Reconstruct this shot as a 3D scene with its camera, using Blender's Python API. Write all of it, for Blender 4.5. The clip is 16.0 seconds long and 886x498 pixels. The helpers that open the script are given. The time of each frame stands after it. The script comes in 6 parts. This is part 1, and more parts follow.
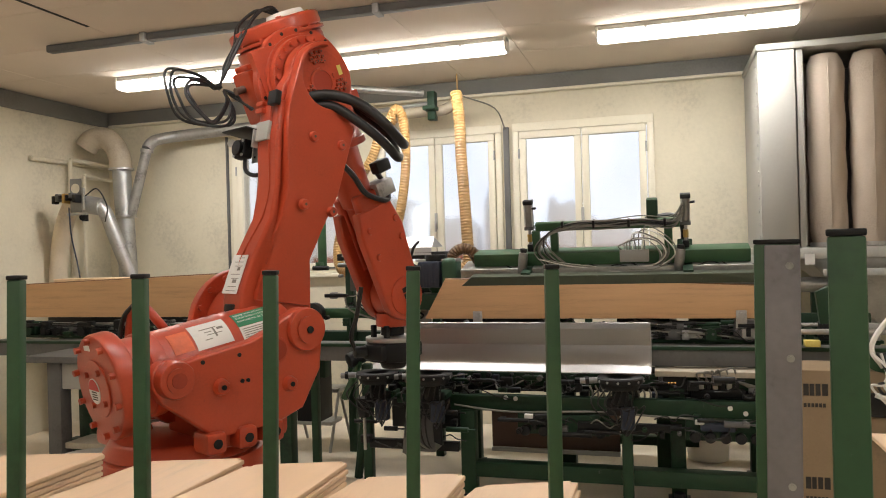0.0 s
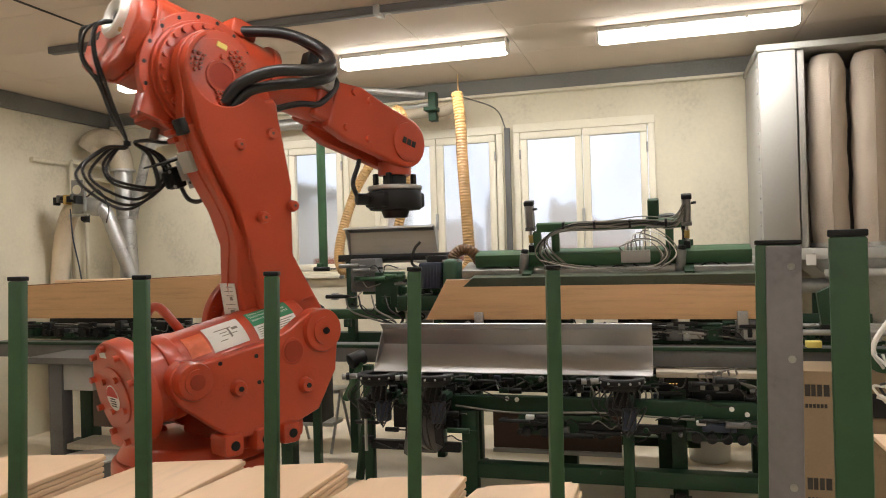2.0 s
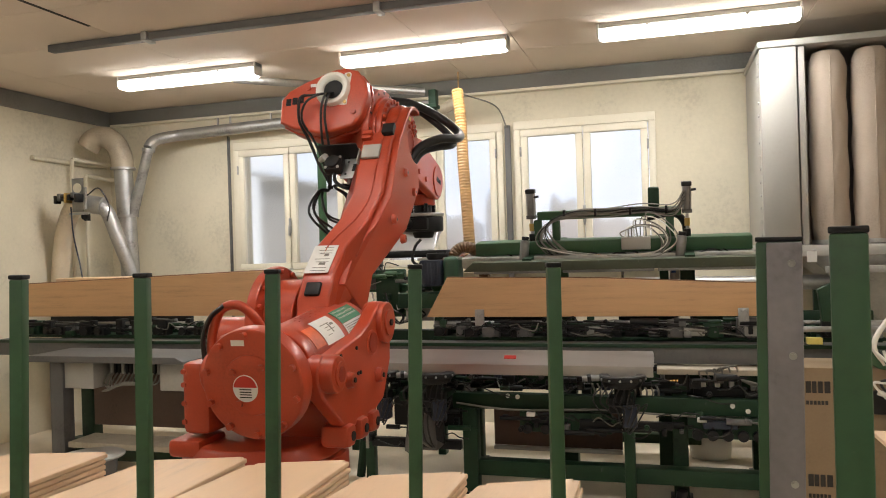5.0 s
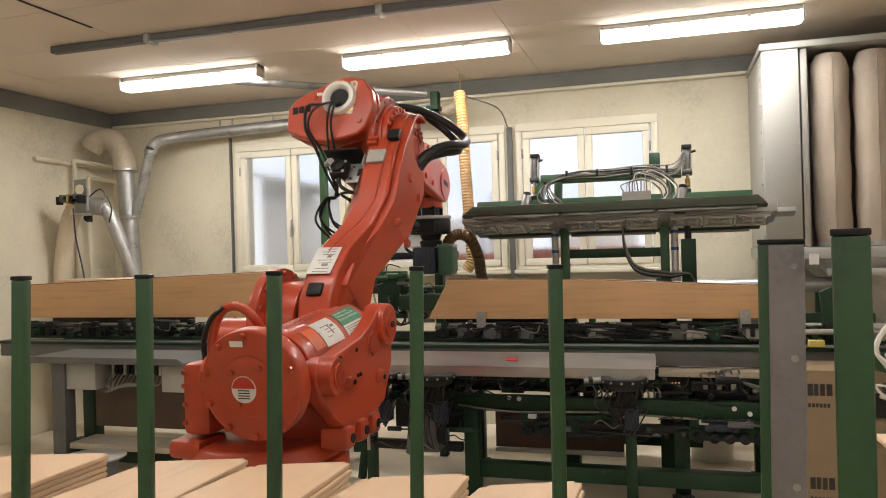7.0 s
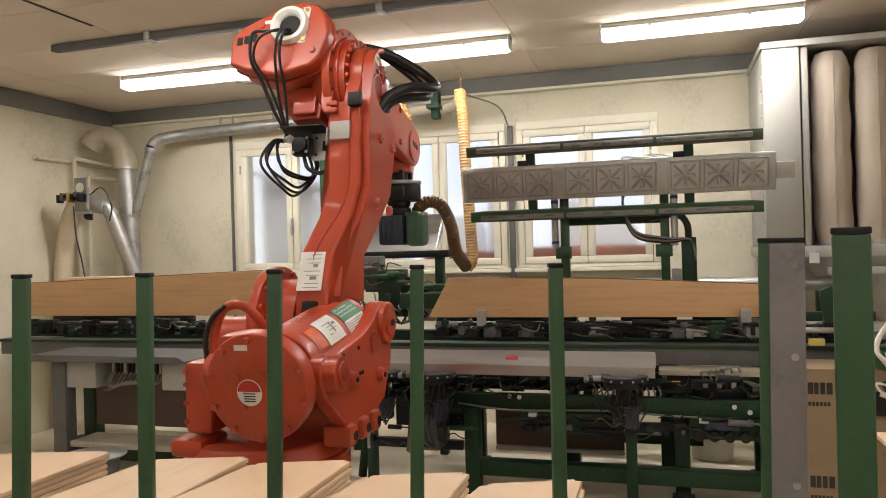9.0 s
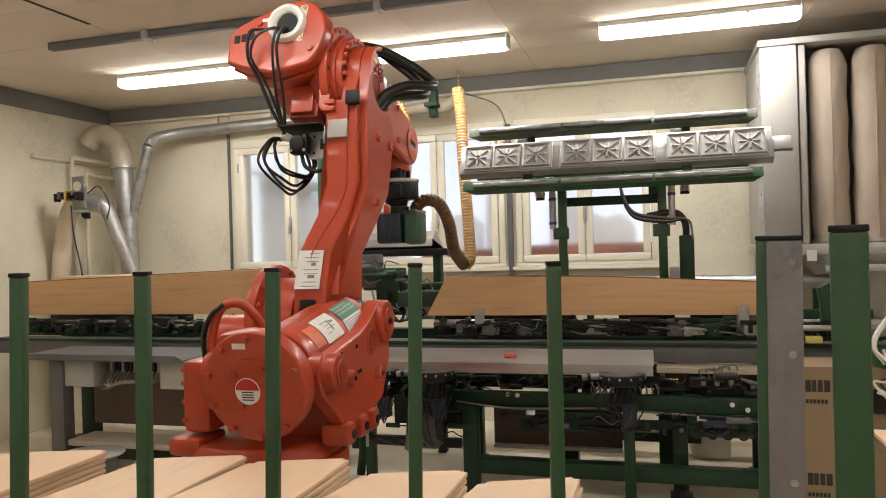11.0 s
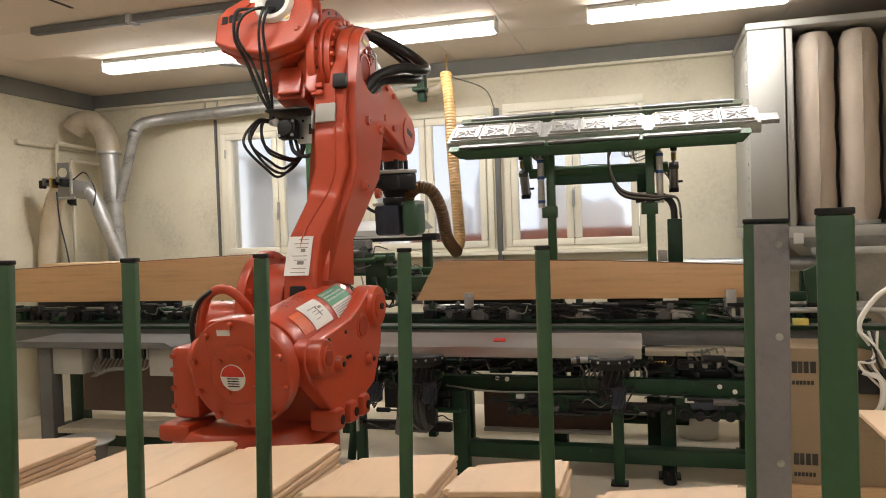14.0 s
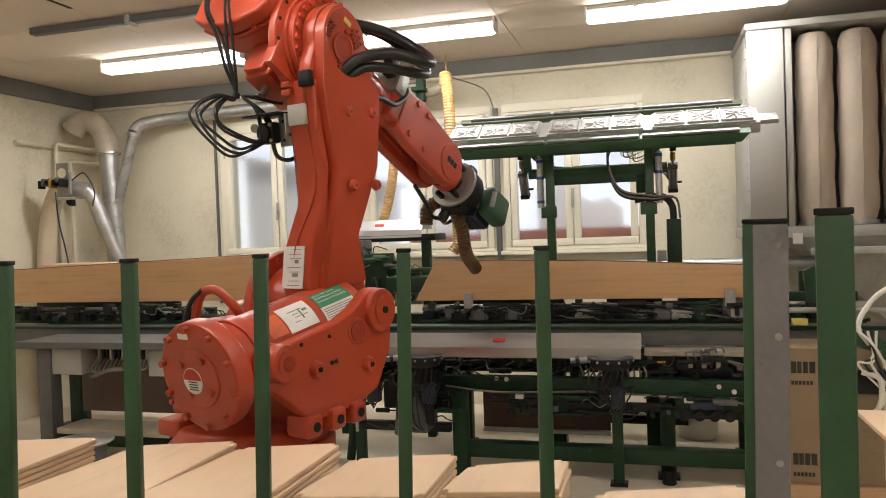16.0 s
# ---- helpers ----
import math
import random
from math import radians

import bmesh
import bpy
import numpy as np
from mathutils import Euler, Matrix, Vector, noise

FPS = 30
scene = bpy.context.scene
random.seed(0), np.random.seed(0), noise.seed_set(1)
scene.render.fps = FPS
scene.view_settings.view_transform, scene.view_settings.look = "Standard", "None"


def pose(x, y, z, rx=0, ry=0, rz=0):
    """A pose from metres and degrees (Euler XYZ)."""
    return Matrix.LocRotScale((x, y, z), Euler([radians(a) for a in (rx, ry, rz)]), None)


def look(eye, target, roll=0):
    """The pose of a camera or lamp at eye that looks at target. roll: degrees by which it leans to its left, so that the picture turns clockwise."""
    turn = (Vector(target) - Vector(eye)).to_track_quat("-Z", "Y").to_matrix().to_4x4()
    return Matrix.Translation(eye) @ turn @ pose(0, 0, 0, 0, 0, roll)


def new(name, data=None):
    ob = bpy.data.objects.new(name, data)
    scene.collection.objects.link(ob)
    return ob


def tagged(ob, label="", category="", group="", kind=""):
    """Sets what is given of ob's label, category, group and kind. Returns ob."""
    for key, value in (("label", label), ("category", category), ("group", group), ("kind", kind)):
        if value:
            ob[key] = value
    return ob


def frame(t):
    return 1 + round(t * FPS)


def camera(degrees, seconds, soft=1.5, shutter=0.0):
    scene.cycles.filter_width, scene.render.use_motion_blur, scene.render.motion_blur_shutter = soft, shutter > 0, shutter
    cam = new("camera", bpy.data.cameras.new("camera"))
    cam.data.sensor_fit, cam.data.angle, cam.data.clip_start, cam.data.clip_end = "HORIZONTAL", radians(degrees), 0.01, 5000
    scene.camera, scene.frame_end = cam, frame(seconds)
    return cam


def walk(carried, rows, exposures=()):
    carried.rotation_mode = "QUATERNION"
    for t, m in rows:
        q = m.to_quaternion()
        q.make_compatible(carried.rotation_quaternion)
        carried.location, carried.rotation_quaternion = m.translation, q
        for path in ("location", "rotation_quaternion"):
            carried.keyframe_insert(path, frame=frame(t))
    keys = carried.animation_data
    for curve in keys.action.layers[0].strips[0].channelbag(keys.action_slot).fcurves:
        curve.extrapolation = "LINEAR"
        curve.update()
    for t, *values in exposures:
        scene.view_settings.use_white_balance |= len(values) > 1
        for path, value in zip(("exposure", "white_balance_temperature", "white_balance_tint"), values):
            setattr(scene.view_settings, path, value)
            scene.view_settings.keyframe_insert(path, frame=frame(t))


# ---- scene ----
# the camera stands at one spot and is turned a little by hand: seconds, turn to the left, tilt up, lean
EYE = (0.0, 0.0, 1.5)
VIEW = (
    (0.0, 16.202, 0.076, -1.569),
    (0.5, 16.203, 0.073, -1.574),
    (1.0, 16.195, 0.097, -1.579),
    (1.5, 16.222, 0.138, -1.573),
    (2.0, 16.284, 0.147, -1.610),
    (2.5, 16.314, 0.147, -1.633),
    (3.0, 16.338, 0.103, -1.653),
    (3.5, 16.326, -0.005, -1.704),
    (4.0, 16.267, -0.120, -1.783),
    (6.5, 16.460, 0.100, -1.623),
    (7.0, 16.460, 0.100, -1.623),
    (7.5, 16.462, 0.078, -1.569),
    (8.0, 16.462, 0.069, -1.562),
    (8.5, 16.481, 0.039, -1.599),
    (9.0, 16.488, -0.021, -1.599),
    (11.5, 16.283, -0.198, -1.690),
    (12.0, 16.197, -0.256, -1.703),
    (12.5, 15.992, -0.344, -1.753),
    (13.0, 15.772, -0.558, -1.882),
    (13.5, 15.622, -0.960, -1.973),
    (14.0, 15.555, -1.333, -1.995),
    (14.5, 15.514, -1.457, -1.989),
    (15.0, 15.503, -1.402, -1.958),
    (15.5, 15.495, -1.362, -1.996),
    (16.0, 15.499, -1.315, -2.025),
)
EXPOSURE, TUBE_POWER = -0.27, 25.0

cam = camera(60.88, 16.0, soft=1.0, shutter=0.4)


def view_pose(turn, tilt, lean):
    a, b = radians(turn), radians(tilt)
    aim = (EYE[0] - math.sin(a) * math.cos(b), EYE[1] + math.cos(a) * math.cos(b), EYE[2] + math.sin(b))
    return look(EYE, aim, lean)


walk(cam, [(t, view_pose(a, b, c)) for t, a, b, c in VIEW], exposures=((0.0, EXPOSURE), (16.0, EXPOSURE)))

# ---- light ----
world = bpy.data.worlds.new("world")
scene.world = world
world.use_nodes = True
_nt = world.node_tree
_sky = _nt.nodes.new("ShaderNodeTexSky")
_sky.sky_type = "NISHITA"
_sky.sun_disc = False
_sky.sun_elevation, _sky.sun_rotation = radians(63), radians(165)
_nt.links.new(_sky.outputs[0], _nt.nodes["Background"].inputs[0])
_nt.nodes["Background"].inputs[1].default_value = 0.12
sun = new("sun", bpy.data.lights.new("sun", "SUN"))
sun.data.energy, sun.data.angle, sun.data.color = 1.5, radians(10), (1, 0.96, 0.9)
sun.matrix_world = look((2, 0.5, 15), (0, 7.5, 1))


# ---- materials ----
def mat(name, color, rough=0.5, metal=0.0, vary=0.12, scale=6.0, bump=0.1, fine=60.0, dark=None, wear=0.0, spec=0.5, stretch=None, coat=0.0, worn=None):
    m = bpy.data.materials.new(name)
    m.use_nodes = True
    nt = m.node_tree
    n, ln = nt.nodes, nt.links
    b = n["Principled BSDF"]
    b.inputs["Metallic"].default_value = metal
    b.inputs["Specular IOR Level"].default_value = spec
    b.inputs["Coat Weight"].default_value = coat
    tc = n.new("ShaderNodeTexCoord")
    src = tc.outputs["Object"]
    if stretch:
        mp = n.new("ShaderNodeMapping")
        mp.inputs["Scale"].default_value = stretch
        ln.new(src, mp.inputs[0])
        src = mp.outputs[0]
    big, small = n.new("ShaderNodeTexNoise"), n.new("ShaderNodeTexNoise")
    for t, s, d in ((big, scale, 5), (small, fine, 3)):
        t.inputs["Scale"].default_value = s
        t.inputs["Detail"].default_value = d
        ln.new(src, t.inputs["Vector"])
    info = n.new("ShaderNodeObjectInfo")
    add = n.new("ShaderNodeMath")
    add.operation = "MULTIPLY_ADD"
    ln.new(small.outputs[0], add.inputs[0])
    add.inputs[1].default_value = 0.4
    ln.new(big.outputs[0], add.inputs[2])
    add2 = n.new("ShaderNodeMath")
    add2.operation = "MULTIPLY_ADD"
    ln.new(info.outputs["Random"], add2.inputs[0])
    add2.inputs[1].default_value = 0.12
    ln.new(add.outputs[0], add2.inputs[2])
    ramp = n.new("ShaderNodeValToRGB")
    lo = dark or tuple(c * (1 - 2.2 * vary) for c in color)
    hi = tuple(min(1, c * (1 + vary)) for c in color)
    ramp.color_ramp.elements[0].position, ramp.color_ramp.elements[0].color = 0.45, (*lo, 1)
    ramp.color_ramp.elements[1].position, ramp.color_ramp.elements[1].color = 1.0, (*hi, 1)
    e = ramp.color_ramp.elements.new(0.68)
    e.color = (*color, 1)
    ln.new(add2.outputs[0], ramp.inputs[0])
    paint = ramp.outputs[0]
    if wear:
        chips, mask, mix = n.new("ShaderNodeTexNoise"), n.new("ShaderNodeValToRGB"), n.new("ShaderNodeMix")
        chips.inputs["Scale"].default_value, chips.inputs["Detail"].default_value, chips.inputs["Roughness"].default_value = 22.0, 6.0, 0.7
        mp2 = n.new("ShaderNodeMapping")
        mp2.inputs["Scale"].default_value = (1.0, 1.0, 0.45)
        ln.new(tc.outputs["Object"], mp2.inputs[0])
        ln.new(mp2.outputs[0], chips.inputs["Vector"])
        mask.color_ramp.elements[0].position, mask.color_ramp.elements[1].position = 0.70 - wear, 0.74 - wear
        ln.new(chips.outputs[0], mask.inputs[0])
        mix.data_type = "RGBA"
        ln.new(mask.outputs[0], mix.inputs["Factor"])
        ln.new(paint, mix.inputs["A"])
        mix.inputs["B"].default_value = (*(worn or tuple(0.5 * c + 0.06 for c in color)), 1)
        paint = mix.outputs["Result"]
    ln.new(paint, b.inputs["Base Color"])
    rr = n.new("ShaderNodeMapRange")
    rr.inputs["To Min"].default_value, rr.inputs["To Max"].default_value = max(0.03, rough - 0.12), min(1, rough + 0.14)
    ln.new(big.outputs[0], rr.inputs[0])
    ln.new(rr.outputs[0], b.inputs["Roughness"])
    if bump:
        bp = n.new("ShaderNodeBump")
        bp.inputs["Strength"].default_value = bump
        bp.inputs["Distance"].default_value = 0.004
        ln.new(add.outputs[0], bp.inputs["Height"])
        ln.new(bp.outputs[0], b.inputs["Normal"])
    return m


def glow(name, color, strength):
    m = bpy.data.materials.new(name)
    m.use_nodes = True
    b = m.node_tree.nodes["Principled BSDF"]
    b.inputs["Base Color"].default_value = (*color, 1)
    b.inputs["Emission Color"].default_value = (*color, 1)
    b.inputs["Emission Strength"].default_value = strength
    return m


CREAM = mat("cream_plaster", (0.69, 0.635, 0.50), 0.9, vary=0.10, scale=1.6, bump=0.8, fine=38)
CEILING = mat("ceiling_board", (0.70, 0.605, 0.51), 0.95, vary=0.10, scale=0.9, bump=0.45, fine=150)
FLOOR = mat("dusty_concrete", (0.68, 0.60, 0.48), 0.9, vary=0.16, scale=2.2, bump=0.3, fine=70, dark=(0.48, 0.41, 0.31))
BEAM = mat("grey_beam_paint", (0.20, 0.20, 0.19), 0.6, vary=0.1, scale=2, bump=0.1)
ORANGE = mat("orange_robot_paint", (0.43, 0.054, 0.0195), 0.37, wear=0.02, worn=(0.30, 0.036, 0.018), vary=0.14, scale=4, bump=0.2, fine=110, coat=0.22)
GREEN = mat("green_machine_paint", (0.025, 0.077, 0.030), 0.45, wear=0.04, vary=0.22, scale=7, bump=0.12, dark=(0.017, 0.046, 0.020))
DGREEN = mat("dark_green_paint", (0.010, 0.036, 0.016), 0.5, vary=0.25, scale=6, bump=0.12, wear=0.03, spec=0.35)
GREY = mat("grey_machine_paint", (0.115, 0.113, 0.110), 0.5, vary=0.16, scale=5, bump=0.12, wear=0.03, spec=0.35)
LGREY = mat("light_grey_paint", (0.37, 0.36, 0.33), 0.5, wear=0.02, worn=(0.36, 0.34, 0.30), vary=0.06, scale=2, bump=0.06)
STEEL = mat("brushed_steel", (0.44, 0.435, 0.43), 0.34, 1.0, wear=0.0, vary=0.05, scale=3, bump=0.03, fine=40, stretch=(1, 9, 9))
GALV = mat("galvanised_sheet", (0.40, 0.40, 0.39), 0.45, 0.8, vary=0.22, scale=9, bump=0.08)
ALU = mat("scuffed_aluminium", (0.40, 0.395, 0.385), 0.46, 0.85, wear=0.05, worn=(0.52, 0.52, 0.51), vary=0.14, scale=5, bump=0.14, fine=50)
BLACK = mat("black_plastic", (0.010, 0.010, 0.0105), 0.45, spec=0.28, vary=0.2, scale=12, bump=0.1)
RUBBER = mat("black_cable_rubber", (0.010, 0.010, 0.011), 0.38, vary=0.2, scale=20, bump=0.1)
CABLE = mat("grey_cable", (0.20, 0.19, 0.165), 0.5, vary=0.15, scale=20, bump=0.05)
BOARD = mat("beech_veneer", (0.60, 0.365, 0.185), 0.45, vary=0.10, scale=2.5, bump=0.05, fine=30, stretch=(1, 1, 14))
PLY = mat("birch_plywood", (0.78, 0.56, 0.37), 0.5, vary=0.06, scale=3, bump=0.08, fine=40, stretch=(9, 1, 9))
PLYEDGE = mat("plywood_edge", (0.55, 0.35, 0.20), 0.7, vary=0.18, scale=8, bump=0.2, stretch=(1, 1, 60))
HOSE = mat("amber_spiral_hose", (0.42, 0.25, 0.09), 0.4, vary=0.15, scale=10, bump=0.1)
DHOSE = mat("brown_spiral_hose", (0.10, 0.045, 0.013), 0.4, vary=0.2, scale=10, bump=0.1)
BEIGE = mat("beige_duct", (0.42, 0.36, 0.27), 0.6, vary=0.12, scale=5, bump=0.15)
WHITEPVC = mat("white_window_frame", (0.78, 0.73, 0.60), 0.4, vary=0.05, scale=3, bump=0.03)
CLOTH = mat("filter_bag_cloth", (0.41, 0.34, 0.275), 0.95, vary=0.12, scale=3, bump=0.6, fine=120)
CARD = mat("brown_cardboard", (0.25, 0.18, 0.11), 0.85, vary=0.12, scale=4, bump=0.15)
PRINT = mat("dark_print", (0.03, 0.025, 0.02), 0.7, vary=0.1)
LABEL = mat("white_label", (0.72, 0.71, 0.68), 0.5, vary=0.05)
LGREEN = mat("green_label", (0.03, 0.22, 0.11), 0.45, vary=0.06)
RED = mat("red_label", (0.50, 0.03, 0.02), 0.5, vary=0.06)
BLUE = mat("blue_cabinet", (0.02, 0.07, 0.22), 0.5, vary=0.1)
DBLUE = mat("dark_blue_motor", (0.02, 0.028, 0.05), 0.45, vary=0.15)
WHITE = mat("white_plastic", (0.75, 0.73, 0.68), 0.4, vary=0.05)
RUST = mat("brown_sheet", (0.10, 0.06, 0.045), 0.5, vary=0.2, scale=3)
BRASS = mat("brass", (0.55, 0.38, 0.14), 0.3, 1.0, vary=0.1)
YELLOW = mat("yellow_plastic", (0.72, 0.60, 0.16), 0.5, vary=0.06)
TUBE = glow("lit_diffuser", (1.0, 0.975, 0.93), 16.0)
DAY = glow("bright_outside", (0.93, 0.96, 1.0), 0.84)
# hazy sky with soft pale clouds
haze = DAY.node_tree.nodes.new("ShaderNodeTexNoise")
haze.inputs["Scale"].default_value = 1.1
haze.inputs["Detail"].default_value = 4
cloud = DAY.node_tree.nodes.new("ShaderNodeValToRGB")
cloud.color_ramp.elements[0].position, cloud.color_ramp.elements[0].color = 0.38, (0.66, 0.74, 0.90, 1)
cloud.color_ramp.elements[1].position, cloud.color_ramp.elements[1].color = 0.58, (1.0, 1.0, 1.0, 1)
where = DAY.node_tree.nodes.new("ShaderNodeTexCoord")
DAY.node_tree.links.new(where.outputs["Object"], haze.inputs["Vector"])
DAY.node_tree.links.new(haze.outputs[0], cloud.inputs[0])
DAY.node_tree.links.new(cloud.outputs[0], DAY.node_tree.nodes["Principled BSDF"].inputs["Emission Color"])
OLIVE = mat("dirty_olive_paint", (0.045, 0.055, 0.032), 0.5, vary=0.25, scale=7, bump=0.15, wear=0.05, worn=(0.12, 0.115, 0.10))
DGALV = mat("dull_cylinder_metal", (0.22, 0.22, 0.215), 0.38, 0.7, vary=0.2, scale=9, bump=0.1)
LED = glow("orange_indicator", (1.0, 0.45, 0.1), 4.0)


def glass():
    m = bpy.data.materials.new("window_glass")
    m.use_nodes = True
    b = m.node_tree.nodes["Principled BSDF"]
    b.inputs["Transmission Weight"].default_value = 1.0
    b.inputs["Roughness"].default_value = 0.16
    b.inputs["IOR"].default_value = 1.45
    return m


GLASS = glass()


# ---- building helpers ----
def box(bm, x0, x1, y0, y1, z0, z1, bevel=0.0, seg=2, m=None):
    """A bevelled box added to bm."""
    r = bmesh.ops.create_cube(bm, size=1.0)
    vs = r["verts"]
    for v in vs:
        v.co = Vector(((x0 + x1) / 2 + v.co.x * (x1 - x0), (y0 + y1) / 2 + v.co.y * (y1 - y0), (z0 + z1) / 2 + v.co.z * (z1 - z0)))
    if bevel:
        es = list({e for v in vs for e in v.link_edges})
        g = bmesh.ops.bevel(bm, geom=es, offset=bevel, segments=seg, affect="EDGES", profile=0.5)
        vs = list({v for f in g["faces"] for v in f.verts} | {v for v in vs if v.is_valid})
    if m is not None:
        bmesh.ops.transform(bm, matrix=m, verts=vs)
    return bm


def B(x0, x1, y0, y1, z0, z1, bevel=0.0, seg=2, m=None):
    return box(bmesh.new(), x0, x1, y0, y1, z0, z1, bevel, seg, m)


def cyl(bm, a, b, r, r2=None, seg=24, bevel=0.0):
    """A cylinder or cone added to bm from point a to point b."""
    a, b = Vector(a), Vector(b)
    d = b - a
    m = Matrix.Translation((a + b) / 2) @ d.to_track_quat("Z", "Y").to_matrix().to_4x4()
    g = bmesh.ops.create_cone(bm, cap_ends=True, segments=seg, radius1=r, radius2=r if r2 is None else r2, depth=d.length, matrix=m)
    if bevel:
        es = [e for e in {e for v in g["verts"] for e in v.link_edges} if any(len(f.verts) > 4 for f in e.link_faces)]
        bmesh.ops.bevel(bm, geom=es, offset=bevel, segments=2, affect="EDGES", profile=0.5)
    return bm


def C(a, b, r, r2=None, seg=24, bevel=0.0):
    return cyl(bmesh.new(), a, b, r, r2, seg, bevel)


def smooth_path(points, step=8):
    """Catmull-Rom through the points."""
    p = [Vector(q) for q in points]
    p = [p[0] * 2 - p[1]] + p + [p[-1] * 2 - p[-2]]
    out = []
    for i in range(1, len(p) - 2):
        for k in range(step):
            u = k / step
            a, b, c, d = p[i - 1], p[i], p[i + 1], p[i + 2]
            out.append(0.5 * ((2 * b) + (c - a) * u + (2 * a - 5 * b + 4 * c - d) * u * u + (3 * b - a - 3 * c + d) * u ** 3))
    out.append(p[-2].copy())
    return out


def tube(bm, points, r, seg=10, step=8, rib=0.0, pitch=0.02, curved=True):
    """A pipe swept along the points; rib: height of the rings of a spiral hose, one every pitch."""
    path = smooth_path(points, step) if curved else [Vector(q) for q in points]
    if rib:
        even, left = [path[0]], 0.0
        for a, b in zip(path, path[1:]):
            d = (b - a).length
            s = pitch / 2 - left
            while s <= d:
                even.append(a.lerp(b, s / d))
                s += pitch / 2
            left = d - (s - pitch / 2)
        path = even
    side, rings = None, []
    for i, q in enumerate(path):
        t = (path[min(i + 1, len(path) - 1)] - path[max(i - 1, 0)]).normalized()
        if side is None:
            side = t.orthogonal().normalized()
        side = (side - t * side.dot(t)).normalized()
        up = t.cross(side)
        rr = r + (rib if i % 2 else 0.0)
        rings.append([bm.verts.new(q + (side * math.cos(w) + up * math.sin(w)) * rr) for w in (2 * math.pi * k / seg for k in range(seg))])
    for a, b in zip(rings, rings[1:]):
        for k in range(seg):
            bm.faces.new((a[k], a[(k + 1) % seg], b[(k + 1) % seg], b[k]))
    bm.faces.new(rings[0][::-1])
    bm.faces.new(rings[-1])
    return bm


def T(points, r, **k):
    return tube(bmesh.new(), points, r, **k)


def prism(bm, outline, y0, y1, bevel=0.0, seg=3):
    """An outline of (x, z) points given thickness from y0 to y1."""
    vs = [bm.verts.new((x, y0, z)) for x, z in outline]
    f = bm.faces.new(vs)
    g = bmesh.ops.extrude_face_region(bm, geom=[f])
    nv = [e for e in g["geom"] if isinstance(e, bmesh.types.BMVert)]
    for v in nv:
        v.co.y = y1
    bmesh.ops.recalc_face_normals(bm, faces=bm.faces[:])
    if bevel:
        keep = set(vs) | set(nv)
        es = [e for e in bm.edges if e.verts[0] in keep and e.verts[1] in keep and abs(e.verts[0].co.y - e.verts[1].co.y) < 1e-6]
        bmesh.ops.bevel(bm, geom=es, offset=bevel, segments=seg, affect="EDGES", profile=0.5)
    return bm


def P(outline, y0, y1, bevel=0.0, seg=3):
    return prism(bmesh.new(), outline, y0, y1, bevel, seg)


def arc(cx, cz, r, a0, a1, n=12):
    return [(cx + r * math.cos(radians(a0 + (a1 - a0) * i / n)), cz + r * math.sin(radians(a0 + (a1 - a0) * i / n))) for i in range(n + 1)]


def part(name, bm, material, parent=None, label="", sharp=35):
    """Links bm as one mesh object under a thing or under a part."""
    bmesh.ops.recalc_face_normals(bm, faces=bm.faces[:])
    for f in bm.faces:
        f.smooth = True
    for e in bm.edges:
        e.smooth = len(e.link_faces) == 2 and e.calc_face_angle(0) < radians(sharp)
    me = bpy.data.meshes.new(name)
    bm.to_mesh(me)
    bm.free()
    me.materials.append(material)
    ob = new(name, me)
    if material.name == "orange_robot_paint" and len(me.polygons) < 900:
        ob.modifiers.new("even_faces", "WEIGHTED_NORMAL").keep_sharp = True
    if parent:
        ob.parent = parent
    if label:
        ob["label"] = label
    return ob


def thing(name, at, label, category, group="", turn=0.0):
    """An Empty at the base of a thing; its parts are children in its own space."""
    ob = new(name)
    ob.empty_display_size = 0.1
    ob.matrix_world = pose(*at, 0, 0, turn)
    return tagged(ob, label, category, group)


def structure(name, bm, material, label, category):
    return tagged(part(name, bm, material), label, category, kind="structure")


# ---- the room ----
BACK, LEFT, RIGHT, NEAR, TOP = 6.3, -5.28, 3.6, -3.0, 2.945
floor = structure("floor", B(LEFT - 0.2, RIGHT + 0.2, NEAR - 0.2, BACK + 0.2, -0.15, 0), FLOOR, "dusty pale concrete workshop floor with sawdust", "floor")
ground = structure("ground", B(-400, 400, -400, 400, -0.4, -0.2), FLOOR, "flat pale ground outside the workshop", "ground")
WINDOWS = ((-3.88, -2.70), (-2.46, -1.285), (-1.192, -0.04))
SILL, HEAD = 1.32, 2.55
bm = bmesh.new()
xs = [LEFT - 0.2] + [v for w in WINDOWS for v in w] + [RIGHT + 0.2]
for a, b in zip(xs[::2], xs[1::2]):
    box(bm, a, b, BACK, BACK + 0.3, SILL, HEAD)
box(bm, LEFT - 0.2, RIGHT + 0.2, BACK, BACK + 0.3, 0, SILL)
box(bm, LEFT - 0.2, RIGHT + 0.2, BACK, BACK + 0.3, HEAD, TOP + 0.1)
wall_back = structure("wall_back", bm, CREAM, "uneven cream plastered wall with three windows", "wall")
structure("wall_left", B(LEFT - 0.25, LEFT, NEAR, BACK, 0, TOP + 0.1), CREAM, "cream plastered side wall of the workshop", "wall")
structure("wall_right", B(RIGHT, RIGHT + 0.25, NEAR, BACK, 0, TOP + 0.1), CREAM, "cream plastered side wall of the workshop", "wall")
structure("wall_near", B(LEFT - 0.2, RIGHT + 0.2, NEAR - 0.25, NEAR, 0, TOP + 0.1), CREAM, "cream plastered wall behind the pallet stand", "wall")
